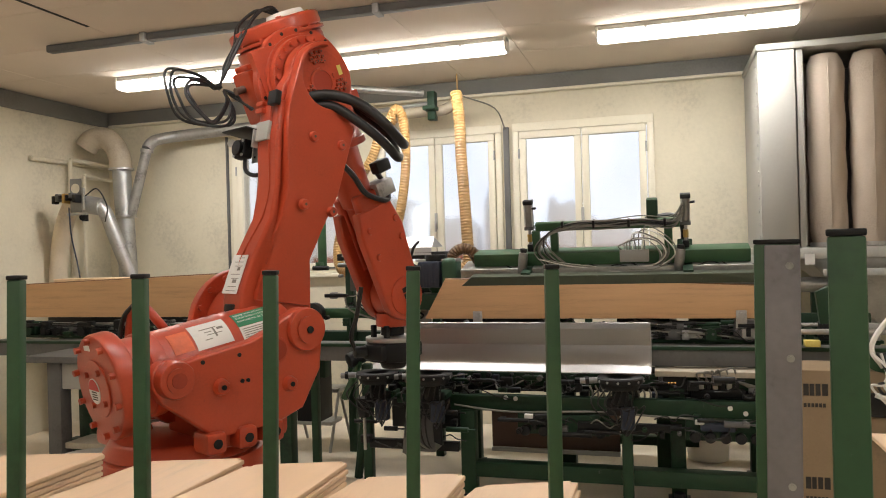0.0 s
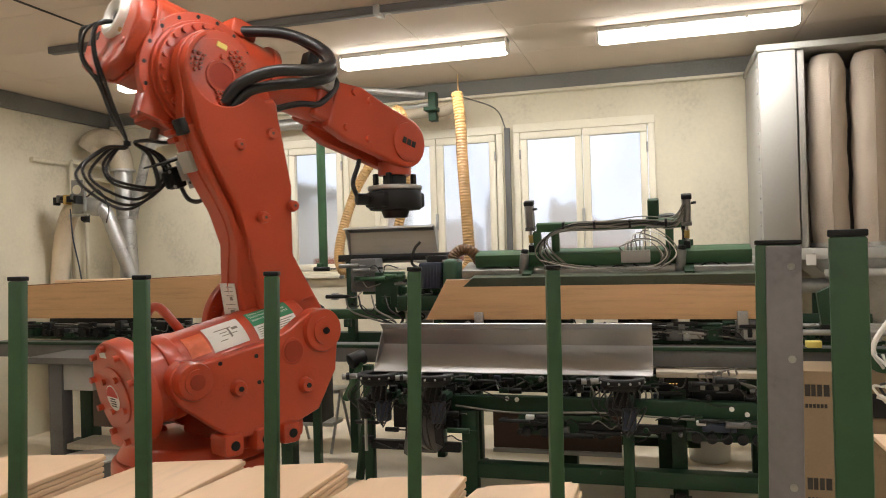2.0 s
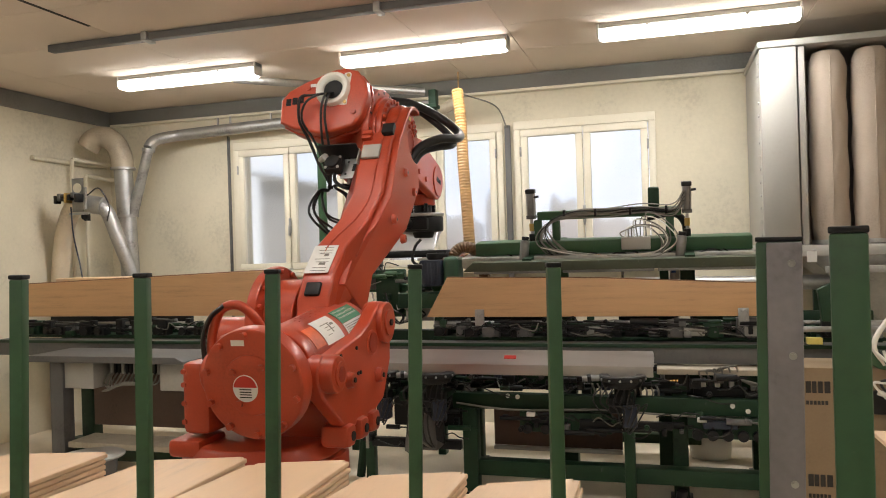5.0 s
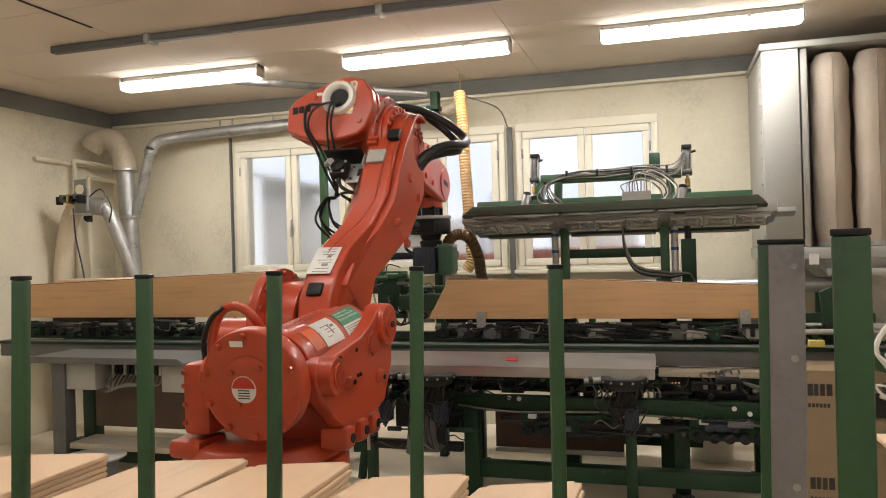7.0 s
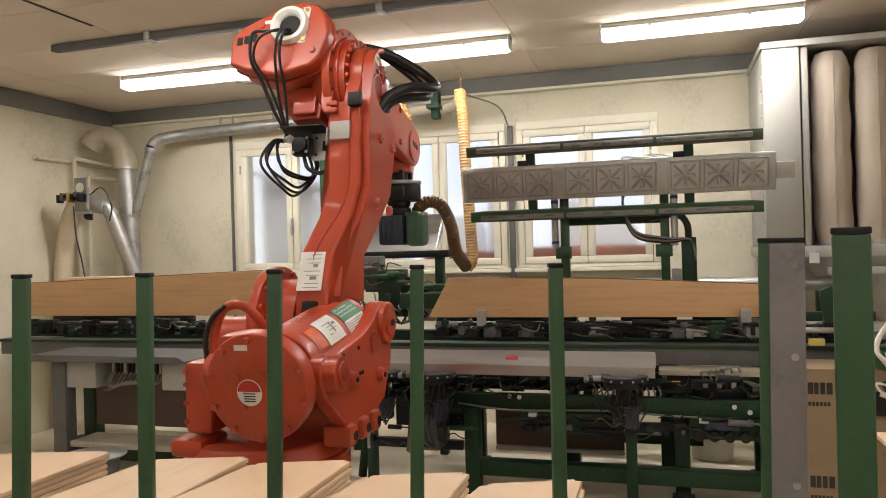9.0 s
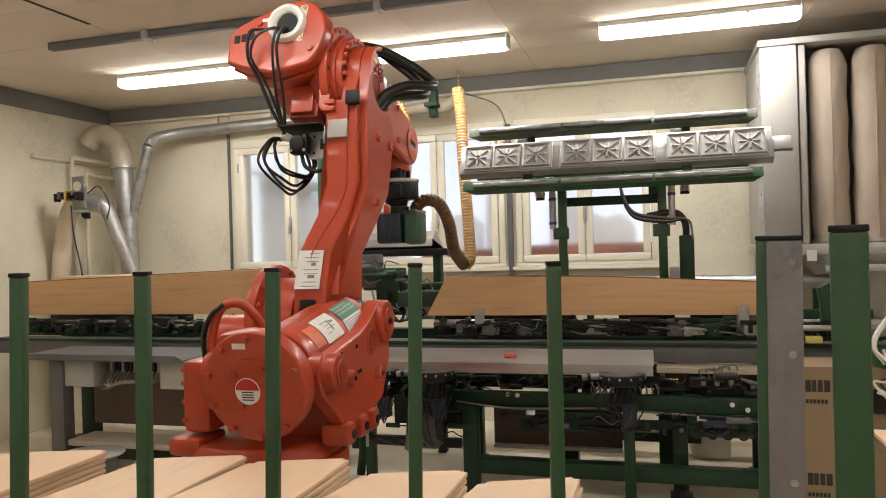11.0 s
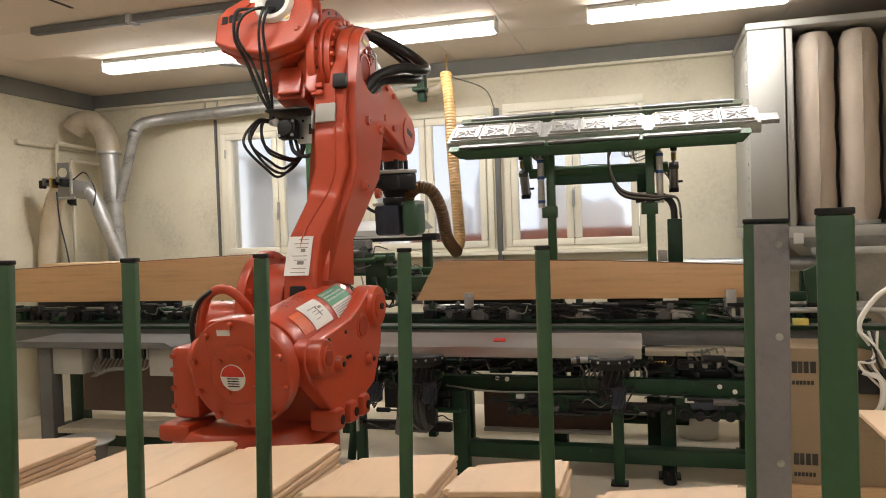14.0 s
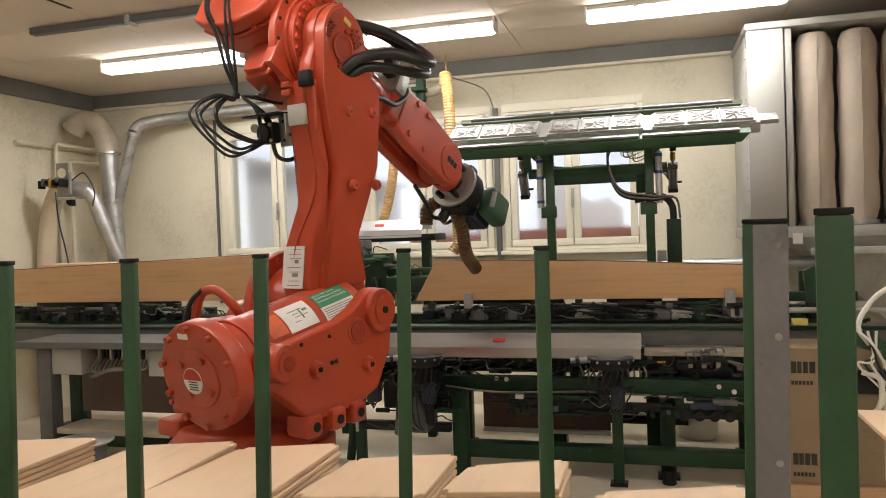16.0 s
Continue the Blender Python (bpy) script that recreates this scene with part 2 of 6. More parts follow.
# ceiling boards with thin joints
bm = bmesh.new()
box(bm, LEFT - 0.2, RIGHT + 0.2, NEAR - 0.2, BACK + 0.2, TOP + 0.012, TOP + 0.1)
JX = [-5.28, -4.72, -3.38, -1.56, -0.96, 0.94, 2.80, 3.6]
JY = [-3.0, -1.9, -0.8, 0.35, 1.45, 2.5, 3.55, 4.2, 4.85, 5.5, 6.3]
for i, (x0, x1) in enumerate(zip(JX, JX[1:])):
    for y0, y1 in zip(JY, JY[1:]):
        box(bm, x0 + 0.002, x1 - 0.002, y0 + 0.002, y1 - 0.002, TOP, TOP + 0.012)
structure("ceiling", bm, CEILING, "beige pressed-fibre ceiling boards with thin joints", "ceiling")
structure("trim_joint", B(-3.388, -3.366, 3.30, 3.88, TOP - 0.004, TOP - 0.001), PRINT, "dark open joint where a ceiling board sags", "ceiling joint")
structure("trim", B(LEFT + 0.003, RIGHT, BACK - 0.05, BACK - 0.002, 2.82, TOP - 0.002, 0.004), BEAM, "grey painted beam along the top of the wall", "trim")
structure("trim_left", B(LEFT + 0.002, LEFT + 0.05, NEAR, BACK - 0.052, 2.80, TOP - 0.002, 0.004), BEAM, "grey painted beam along the top of the wall", "trim")
structure("trim_ledge", B(LEFT + 0.06, RIGHT, BACK - 0.065, BACK - 0.002, 2.795, 2.817, 0.003), WHITEPVC, "thin pale batten under the grey beam", "trim")
structure("backdrop", B(-9, 6, BACK + 2.5, BACK + 2.55, -0.2, 5.5), DAY, "bright hazy daylight beyond the windows", "backdrop")


def window(name, x0, x1):
    w = tagged(new(name), "cream two-leaf window with bright misted panes", "window", kind="structure")
    y = BACK - 0.02
    bm = bmesh.new()
    for a, b, c, d in ((x0, x1, HEAD - 0.07, HEAD), (x0, x1, SILL, SILL + 0.03), (x0, x0 + 0.055, SILL + 0.03, HEAD - 0.07), (x1 - 0.055, x1, SILL + 0.03, HEAD - 0.07)):
        box(bm, a, b, y, y + 0.12, c, d, 0.006)
    part("window_frame", bm, WHITEPVC, w)
    part("window_sill", B(x0 - 0.03, x1 + 0.03, y - 0.05, y + 0.1, SILL - 0.035, SILL - 0.002, 0.006), WHITEPVC, w)
    mid = (x0 + x1) / 2
    for a, b, hs in ((x0 + 0.06, mid - 0.003, 1), (mid + 0.003, x1 - 0.06, -1)):
        bm = bmesh.new()
        for p0, p1, q0, q1 in ((a, b, HEAD - 0.135, HEAD - 0.075), (a, b, SILL + 0.034, SILL + 0.09), (a, a + 0.058, SILL + 0.09, HEAD - 0.135), (b - 0.058, b, SILL + 0.09, HEAD - 0.135)):
            box(bm, p0, p1, y - 0.015, y + 0.05, q0, q1, 0.008)
        leaf = part("casement", bm, WHITEPVC, w)
        pane = part("pane", B(a + 0.05, b - 0.05, y + 0.015, y + 0.02, SILL + 0.08, HEAD - 0.125), GLASS, leaf)
        pane.visible_shadow = False
        part("hinge", C((a if hs > 0 else b, y - 0.02, HEAD - 0.3), (a if hs > 0 else b, y - 0.02, HEAD - 0.22), 0.008, seg=8), GALV, leaf)
    bm = B(mid - 0.012, mid + 0.012, y - 0.03, y - 0.016, SILL + 0.36, SILL + 0.5, 0.003)
    box(bm, mid - 0.008, mid + 0.008, y - 0.05, y - 0.03, SILL + 0.34, SILL + 0.43, 0.003)
    part("window_handle", bm, GALV, w, "grey metal window handle")
    return w


for i, (a, b) in enumerate(WINDOWS):
    window("window_%d" % (i + 1), a, b)

# crates and pale plastic sheets standing outside, close to the panes
BRICKRED = mat("faded_red_crate", (0.42, 0.16, 0.11), 0.8, vary=0.15, scale=4)
SHEET = mat("pale_plastic_sheet", (0.86, 0.88, 0.92), 0.5, vary=0.06, scale=3, bump=0.4)
for x0, x1, z in ((-3.45, -2.75, 1.66), (-2.3, -1.5, 1.66), (-1.3, -0.05, 1.69)):
    t = thing("crate", (x0, BACK + 0.75, -0.2), "faded red crate seen through the misted window", "crate")
    part("body", B(0, x1 - x0, 0, 0.4, 0, z, 0.02), BRICKRED, t)
for x0, w, h in ((-3.75, 0.5, 0.75), (-2.35, 0.55, 0.5), (-1.75, 0.4, 0.7), (-1.1, 0.35, 0.62), (-0.75, 0.5, 0.42)):
    t = thing("wrapped_bundle", (x0, BACK + 1.2, -0.2), "pale plastic-wrapped bundle seen through the misted window", "bundle")
    part("wrap", P([(0, 0), (w, 0), (w * 0.98, 1.55 + h * 0.75), (w * 0.72, 1.58 + h * 0.95), (w * 0.4, 1.58 + h * 0.86), (w * 0.12, 1.6 + h), (0.01, 1.55 + h * 0.8)], 0, 0.3, 0.04), SHEET, t)

shed = thing("shed", (-4.6, BACK + 1.7, -0.2), "pale grey shed with a sloping roof outside the window", "shed")
part("wall", P([(0, 0), (1.75, 0), (1.75, 2.25), (0, 2.62)], 0, 0.5, 0.01), mat("pale_grey_render", (0.84, 0.83, 0.82), 0.9, vary=0.1, scale=3, bump=0.4), shed)
part("roof", P([(-0.05, 2.62), (1.85, 2.22), (1.85, 2.27), (-0.05, 2.68)], -0.12, 0.55, 0.008), WHITE, shed)


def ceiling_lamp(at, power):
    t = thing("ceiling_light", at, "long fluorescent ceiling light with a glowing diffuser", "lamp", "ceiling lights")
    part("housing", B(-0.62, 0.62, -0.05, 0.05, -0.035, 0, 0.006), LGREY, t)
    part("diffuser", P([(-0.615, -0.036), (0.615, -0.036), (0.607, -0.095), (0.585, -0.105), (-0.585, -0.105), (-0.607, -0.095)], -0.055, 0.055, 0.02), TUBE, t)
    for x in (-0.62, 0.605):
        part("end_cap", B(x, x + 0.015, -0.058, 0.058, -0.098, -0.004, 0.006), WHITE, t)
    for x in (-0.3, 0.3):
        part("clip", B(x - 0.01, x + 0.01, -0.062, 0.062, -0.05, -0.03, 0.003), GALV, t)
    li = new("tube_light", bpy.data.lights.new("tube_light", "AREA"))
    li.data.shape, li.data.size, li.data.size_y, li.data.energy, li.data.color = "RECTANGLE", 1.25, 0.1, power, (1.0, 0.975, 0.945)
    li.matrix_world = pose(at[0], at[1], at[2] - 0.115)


# only the y 5.09 row is in view; nearer, dimmer rows are added fill
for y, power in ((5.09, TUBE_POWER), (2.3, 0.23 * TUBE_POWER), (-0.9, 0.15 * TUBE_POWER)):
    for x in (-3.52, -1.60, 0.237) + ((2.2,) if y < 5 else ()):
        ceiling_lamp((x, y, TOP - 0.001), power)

# ---- stacking rack with plywood blanks, nearest to the camera ----
rack = thing("stacking_rack", (0, 0, 0), "green steel stacking rack with upright square posts", "rack")
part("bed", B(-2.25, 0.15, 1.63, 1.80, 0.72, 0.8145, 0.006), DGREEN, rack)
for x, y in ((-2.1, 1.66), (-0.1, 1.66), (-2.1, 1.76), (-0.1, 1.76)):
    part("leg", B(x - 0.03, x + 0.03, y - 0.03, y + 0.03, 0.0, 0.72, 0.004), DGREEN, rack)


def green_post(at, height, w, d, turn, lean=0.0, bolts=0):
    t = thing("square_post", (at[0], at[1], 0), "green painted square steel post with black end cap", "post", "square posts", turn)
    m = pose(0, 0, 0, 0, lean, 0)
    post = part("tube", B(-w / 2, w / 2, -d / 2, d / 2, 0, height - 0.006, 0.004, m=m), GREEN, t)
    part("cap", B(-w / 2 - 0.001, w / 2 + 0.001, -d / 2 - 0.001, d / 2 + 0.001, height - 0.006, height + 0.003, 0.002, m=m), BLACK, t, "black plastic end cap")
    return t


for x, y, z, lean in ((-1.280, 1.238, 1.469, 1.6), (-1.033, 1.311, 1.465, 0.9), (-0.777, 1.387, 1.465, 1.5), (-0.494, 1.470, 1.466, 1.5), (-0.220, 1.552, 1.461, 0.4)):
    green_post((x - z * math.tan(radians(lean)), y), z, 0.0282, 0.0282, 16.5, lean)
green_post((0.2275, 1.077), 1.510, 0.0445, 0.046, -11.0, 0.0)
plate_post = green_post((0.1945, 1.597), 1.500, 0.082, 0.042, -6.0, 0.75)
part("plate", B(-0.022, 0.041, -0.030, -0.022, 0.35, 1.492, 0.003, m=pose(0, 0, 0, 0, 0.75, 0)), mat("grey_steel_plate", (0.20, 0.19, 0.205), 0.5, 0.2, wear=0.06, worn=(0.12, 0.11, 0.12), vary=0.22, scale=9, bump=0.2), plate_post, "bare grey steel plate")
for z in (1.452, 1.275, 1.030, 0.80):
    bx = 0.022 + z * math.tan(radians(0.75))
    bm = C((bx, -0.036, z), (bx, -0.029, z), 0.0048, seg=6)
    cyl(bm, (bx, -0.032, z), (bx, -0.029, z), 0.0072, seg=16)
    part("bolt", bm, GALV, plate_post, "zinc bolt")


def blank_stack(outline, top, count, group):
    """Loose rounded boards, one thing each, lying on one another."""
    h = 0.0168
    for k in range(count):
        z1 = top - k * h
        j = random.uniform(-0.004, 0.004)
        b = thing("plywood_blank", (j, random.uniform(-0.003, 0.003) - 0.002 * k, z1 - h), "pale birch plywood blank with rounded corners in a stack", "board", group)
        bm = bmesh.new()
        f = bm.faces.new([bm.verts.new((x, y, 0.0006)) for x, y in outline])
        bmesh.ops.bevel(bm, geom=bm.verts[:], offset=0.02, segments=4, affect="VERTICES")
        g = bmesh.ops.extrude_face_region(bm, geom=bm.faces[:])
        for v in g["geom"]:
            if isinstance(v, bmesh.types.BMVert):
                v.co.z = h - 0.0006
        es = [e for e in bm.edges if abs(e.verts[0].co.z - e.verts[1].co.z) < 1e-6]
        bmesh.ops.bevel(bm, geom=es, offset=0.0045, segments=3, affect="EDGES", profile=0.5)
        part("board", bm, PLY, b)


for far, wide, dx, n in (((-1.671, 1.957), 0.33, 0.0, 5), ((-1.202, 1.986), 0.285, 0.0, 5), ((-0.881, 2.009), 0.275, 0.01, 5), ((-0.519, 1.959), 0.27, 0.0, 5), ((-0.218, 1.956), 0.245, 0.0, 5)):
    x, y = far
    near = (1.70 + 0.283 * x) / 0.959
    blank_stack([(x, y), (x - wide, y - 0.09), (x - wide - 0.10 * (y - near), near - 0.05), (x, near)], 0.9, n, "stack of plywood blanks")
blank_stack([(0.187, 1.826), (-0.139, 1.72), (-0.145, 1.61), (0.187, 1.66)], 0.9, 5, "stack of plywood blanks")
slat = thing("plywood_blank", (1.0, 2.85, 0.0), "pale plywood blank lying apart on its support", "board")
part("board", B(-0.31, 0.3, -0.2, 0.15, 0.79, 0.807, 0.005), PLY, slat)
part("support", B(-0.05, 0.05, -0.05, 0.05, 0, 0.789, 0.004), DGREEN, slat)

# ---- the long processing machine along the back ----
rnd0 = random.Random(9)
line = thing("processing_line", (0, 0, 0), "long green and grey wood processing line on steel legs", "machine")
part("rail", B(-5.0, 1.3, 4.66, 4.78, 0.775, 0.895, 0.006), GREY, line, "grey painted guide rail")
part("rail_strip", B(-5.0, 1.3, 4.645, 4.662, 0.872, 0.893, 0.002), DGREEN, line)
part("bench", B(-0.06, 1.2, 4.52, 4.70, 0.735, 0.768, 0.004), mat("dusty_bench", (0.42, 0.37, 0.29), 0.8, vary=0.1), line, "dusty pale bench strip")
part("front_beam", B(-1.28, 0.62, 4.47, 4.54, 0.515, 0.61, 0.006), DGREEN, line, "green front beam")
part("under_beam", B(-1.7, 0.62, 4.60, 4.66, 0.65, 0.73, 0.005), DGREEN, line)
part("back_beam", B(-5.0, 1.3, 5.3, 5.4, 0.78, 0.9, 0.006), DGREEN, line)
part("low_beam", B(-1.16, 0.62, 4.47, 4.57, 0.11, 0.2, 0.006), DGREEN, line)
part("low_beam", B(-4.2, -2.9, 4.5, 4.6, 0.08, 0.2, 0.006), DGREEN, line)
part("low_beam", B(-0.5, 0.2, 5.2, 5.28, 0.16, 0.22, 0.005), DGREEN, line)
for x, y, w, z in ((-1.17, 4.50, 0.09, 0.52), (0.06, 4.62, 0.085, 0.66), (-0.22, 4.44, 0.06, 0.60), (-1.30, 5.2, 0.08, 0.78), (-2.28, 4.66, 0.05, 0.775), (-2.46, 4.6, 0.09, 0.775), (-4.1, 4.62, 0.10, 0.775), (0.55, 5.2, 0.08, 0.78), (-1.86, 4.56, 0.06, 0.775)):
    part("leg", B(x - w / 2, x + w / 2, y - w / 2, y + w / 2, 0.012, z, 0.005), DGREEN, line)
    part("foot", B(x - w / 2 - 0.02, x + w / 2 + 0.02, y - w / 2 - 0.02, y + w / 2 + 0.02, 0, 0.012, 0.003), BLACK, line)
for x in (0.06,):
    part("levelling_foot", C((x, 4.5, 0), (x, 4.5, 0.075), 0.04, 0.03, seg=16), BLACK, line)
part("cover_sheet", B(-1.09, -0.28, 4.78, 4.79, 0.22, 0.56, 0.003), RUST, line, "brown stained sheet cover")
part("cover_lip", B(-1.09, -0.28, 4.755, 4.79, 0.195, 0.218, 0.003), LGREY, line)
part("black_bar", B(-0.50, 0.02, 4.42, 4.46, 0.435, 0.478, 0.004), BLACK, line)
part("black_bar", B(-1.80, -1.22, 4.42, 4.47, 0.27, 0.325, 0.004), BLACK, line)
# housings and plates that fill the machine below and behind
for x0, x1, y0, y1, z0, z1, m in ((-1.50, -0.66, 5.08, 5.12, 0.90, 1.06, BLACK), (-0.30, -0.02, 5.08, 5.12, 0.90, 1.03, BLACK), (0.15, 1.2, 5.08, 5.12, 0.90, 1.05, DGREEN), (-4.9, -3.55, 5.08, 5.12, 0.90, 1.05, BLACK), (-1.72, -1.24, 4.62, 4.95, 0.36, 0.75, BLACK), (-1.22, -0.45, 4.68, 4.76, 0.60, 0.74, BLACK), (-0.45, -0.02, 4.66, 4.74, 0.62, 0.76, BLACK), (-0.06, 0.6, 4.72, 4.8, 0.56, 0.74, BLACK), (-2.55, -2.36, 4.9, 5.1, 0.3, 0.78, BLACK), (-2.75, -2.3, 4.86, 4.95, 0.62, 0.78, DGREEN)):
    part("housing", B(x0, x1, y0, y1, z0, z1, 0.008), m, line)
for k in range(16):
    x, z = -1.7 + 0.11 * k + rnd0.uniform(-0.03, 0.03), rnd0.uniform(0.60, 0.70)
    bm = B(x - rnd0.uniform(0.015, 0.04), x + rnd0.uniform(0.015, 0.04), 4.56, 4.62, z - 0.03, z + 0.03, 0.005)
    part("sensor", bm, rnd0.choice((BLACK, BLACK, GREY, DBLUE)), line)
    part("cable", T([(x, 4.57, z), (x + 0.03, 4.53, z - 0.05), (x + 0.09, 4.55, z - 0.02 + rnd0.uniform(-0.03, 0.02)), (x + 0.18, 4.57, z)], 0.005, seg=6, step=5), RUBBER if k % 3 else CABLE, line)
# the row of small clamps, motors and shafts under the boards
rnd = random.Random(5)
for x0, x1, n in ((-4.9, -3.2, 12), (-1.5, 1.2, 24)):
    part("shaft", C((x0, 4.86, 1.0), (x1, 4.86, 1.0), 0.013, seg=12), STEEL, line)
    part("shaft", C((x0, 4.92, 0.96), (x1, 4.92, 0.96), 0.011, seg=12), GALV, line)
    part("clamp_beam", B(x0, x1, 4.98, 5.06, 0.92, 0.99, 0.004), DGREEN, line)
    part("clamp_base", B(x0, x1, 4.82, 5.0, 0.896, 0.915, 0.003), DGREEN, line)
    for k in range(n):
        x = x0 + (x1 - x0) * (k + rnd.uniform(0.2, 0.8)) / n
        w, h, d = rnd.uniform(0.02, 0.06), rnd.uniform(0.05, 0.12), rnd.uniform(-0.03, 0.02)
        m = rnd.choice((BLACK, BLACK, BLACK, GREY, GALV, DGREEN))
        bm = B(x - w, x + w, 4.80 + d, 4.88 + d, 0.916, 0.916 + h, 0.006)
        cyl(bm, (x, 4.78 + d, 0.95), (x, 4.83 + d, 0.95), w * 0.6, seg=12)
        part("clamp", bm, m, line)
for x0, x1, up in ((-1.3, -0.3, 1), (-0.9, 0.1, 1), (-0.2, 0.5, 1), (-0.5, 0.3, 1), (-4.6, -3.9, 1)):
    for k in range(3):
        z = 1.0 + rnd.uniform(-0.02, 0.03)
        pts = [(x0, 4.80, z), (x0 * 0.7 + x1 * 0.3, 4.77, z - rnd.uniform(0.0, 0.03)), (x0 * 0.4 + x1 * 0.6, 4.78, z - rnd.uniform(0.0, 0.06)), (x1, 4.80, 0.92)]
        part("cable", T(pts, 0.005, seg=6, step=5), CABLE if (k == 1 and x0 > -0.3) else RUBBER, line)


works = random.Random(33)


def small_works(x0, x1, y, z0, z1, n, paints):
    """Brackets, cylinders, couplings and short cables that crowd a stretch of the line."""
    for k in range(n):
        x, z = x0 + (x1 - x0) * (k + works.uniform(0.1, 0.9)) / n, works.uniform(z0, z1)
        d, kind, m = y + works.uniform(-0.04, 0.04), k % 4, works.choice(paints)
        if kind == 0:
            w, h = works.uniform(0.012, 0.035), works.uniform(0.012, 0.03)
            bm = B(x - w, x + w, d, d + 0.05, z - h, z + h, 0.004)
            for sx in (-0.7, 0.7):
                cyl(bm, (x + sx * w, d - 0.006, z), (x + sx * w, d + 0.002, z), 0.005, seg=6)
            part("bracket", bm, m, line)
        elif kind == 1:
            w = works.uniform(0.04, 0.10)
            bm = C((x - w, d, z), (x + w, d, z), works.uniform(0.010, 0.02), seg=12, bevel=0.002)
            cyl(bm, (x + w, d, z), (x + w + 0.05, d, z), 0.005, seg=8)
            part("air_cylinder", bm, m, line)
        elif kind == 2:
            bm = C((x, d - 0.02, z), (x, d + 0.03, z), works.uniform(0.009, 0.017), seg=14, bevel=0.003)
            cyl(bm, (x, d - 0.03, z), (x, d - 0.018, z), 0.008, seg=6)
            part("coupling", bm, m, line)
        else:
            pts = [(x, d, z)]
            for q in range(4):
                pts.append((pts[-1][0] + works.uniform(0.02, 0.09), d - works.uniform(0.0, 0.04), z + works.uniform(-0.04, 0.04)))
            part("cable", T(pts, 0.0042, seg=6, step=5), works.choice((RUBBER, RUBBER, RUBBER, RUBBER, CABLE)), line)


DARKS = (BLACK, BLACK, DGREEN, BLACK, GREY)
small_works(-1.45, 0.58, 4.80, 0.93, 1.03, 64, DARKS)
small_works(-4.85, -3.0, 4.80, 0.93, 1.03, 36, DARKS)
small_works(-1.75, 0.58, 4.50, 0.62, 0.74, 60, DARKS)
small_works(-0.95, 0.58, 4.42, 0.40, 0.52, 34, DARKS)
small_works(-1.82, -1.2, 4.36, 0.30, 0.72, 30, DARKS)
small_works(-2.4, -1.55, 5.0, 1.0, 1.42, 34, (BLACK, DGREEN, DGALV, BLACK, GREEN))
for x in (-0.42, 0.16, 0.5):
    part("valve_body", B(x - 0.06, x + 0.06, 4.78, 4.84, 0.925, 0.985, 0.006), LGREY, line, "pale grey valve body")


def wood_panel(label, o):
    t = thing("veneered_board", (0, 0, 0), label, "board")
    bm = bmesh.new()
    # a slanting flat board: outline along x and up the slope, given thickness
    prism(bm, o, -0.011, 0.011, 0.004, 2)
    return t, part("panel", bm, BOARD, t)


t, p = wood_panel("long beech veneered board standing on the processing line", [(-4.9, 1.06), (-2.6, 1.06), (-2.6, 1.385), (-4.86, 1.315)])
t.matrix_world = pose(0, 4.80, 0)
first_board = t
t, p = wood_panel("long beech veneered board with a slanted end on the processing line", [(-1.53, 1.045), (0.66, 1.045), (0.66, 1.232), (0.4, 1.245), (-0.4, 1.285), (-1.385, 1.305)])
t.matrix_world = pose(0, 4.80, 0)
lip = mat("dark_lipping", (0.22, 0.11, 0.05), 0.5, vary=0.12, scale=5)
for owner, pts in ((t, [(-1.385, -0.002, 1.3065), (-0.4, -0.002, 1.2865), (0.4, -0.002, 1.2465), (0.655, -0.002, 1.2335)]), (first_board, [(-4.855, -0.002, 1.3165), (-2.605, -0.002, 1.3865)])):
    part("lipping", T(pts, 0.006, seg=6, curved=False), lip, owner)
for x in (-1.165, 0.44):
    bm = B(x - 0.03, x + 0.03, 4.765, 4.785, 0.99, 1.095, 0.004)
    cyl(bm, (x, 4.755, 1.073), (x, 4.765, 1.073), 0.011, seg=6)
    part("hold_down_clip", bm, GALV, line, "bare metal clip with bolt")
off = thing("veneered_board", (-4.9, 5.15, 0.9), "pale board lying behind the long board", "board")
part("panel", B(0, 0.7, 0, 0.25, 0.42, 0.445, 0.004), PLY, off)
part("support", B(0.05, 0.6, 0.05, 0.2, 0, 0.419, 0.004), DGREEN, off)

# valve terminal, indicator lights and hoses under the rail
vt = thing("valve_terminal", (0.16, 4.56, 0.611), "black pneumatic valve block with grey air hoses", "valve block")
part("base", B(-0.02, 0.27, 0, 0.07, 0, 0.05, 0.005), BLACK, vt)
for k in range(6):
    part("valve", B(0.02 + k * 0.038, 0.048 + k * 0.038, -0.012, 0.06, 0.051, 0.10, 0.004), LGREY if k % 2 == 0 else BLACK, vt)
    x = 0.034 + k * 0.038
    part("air_hose", T([(x, -0.01, 0.09), (x - 0.02, -0.05, 0.15 + 0.006 * k), (x + 0.1 - 0.04 * k, -0.03, 0.135), (0.3 + 0.01 * k, 0.0, 0.06), (0.34, 0.04, -0.02)], 0.006, seg=6), CABLE, vt, "grey air hose")
tb = thing("terminal_box", (-0.05, 4.58, 0.62), "black terminal box with glowing orange indicators", "terminal box")
part("case", B(0, 0.17, 0, 0.08, 0, 0.11, 0.004), BLACK, tb)
for x, z in [(0.03 + 0.018 * q, 0.072) for q in range(5)]:
    part("indicator", C((x, -0.004, z), (x, 0.001, z), 0.0028, seg=8), LED, tb, "lit orange indicator")
bm = bmesh.new()
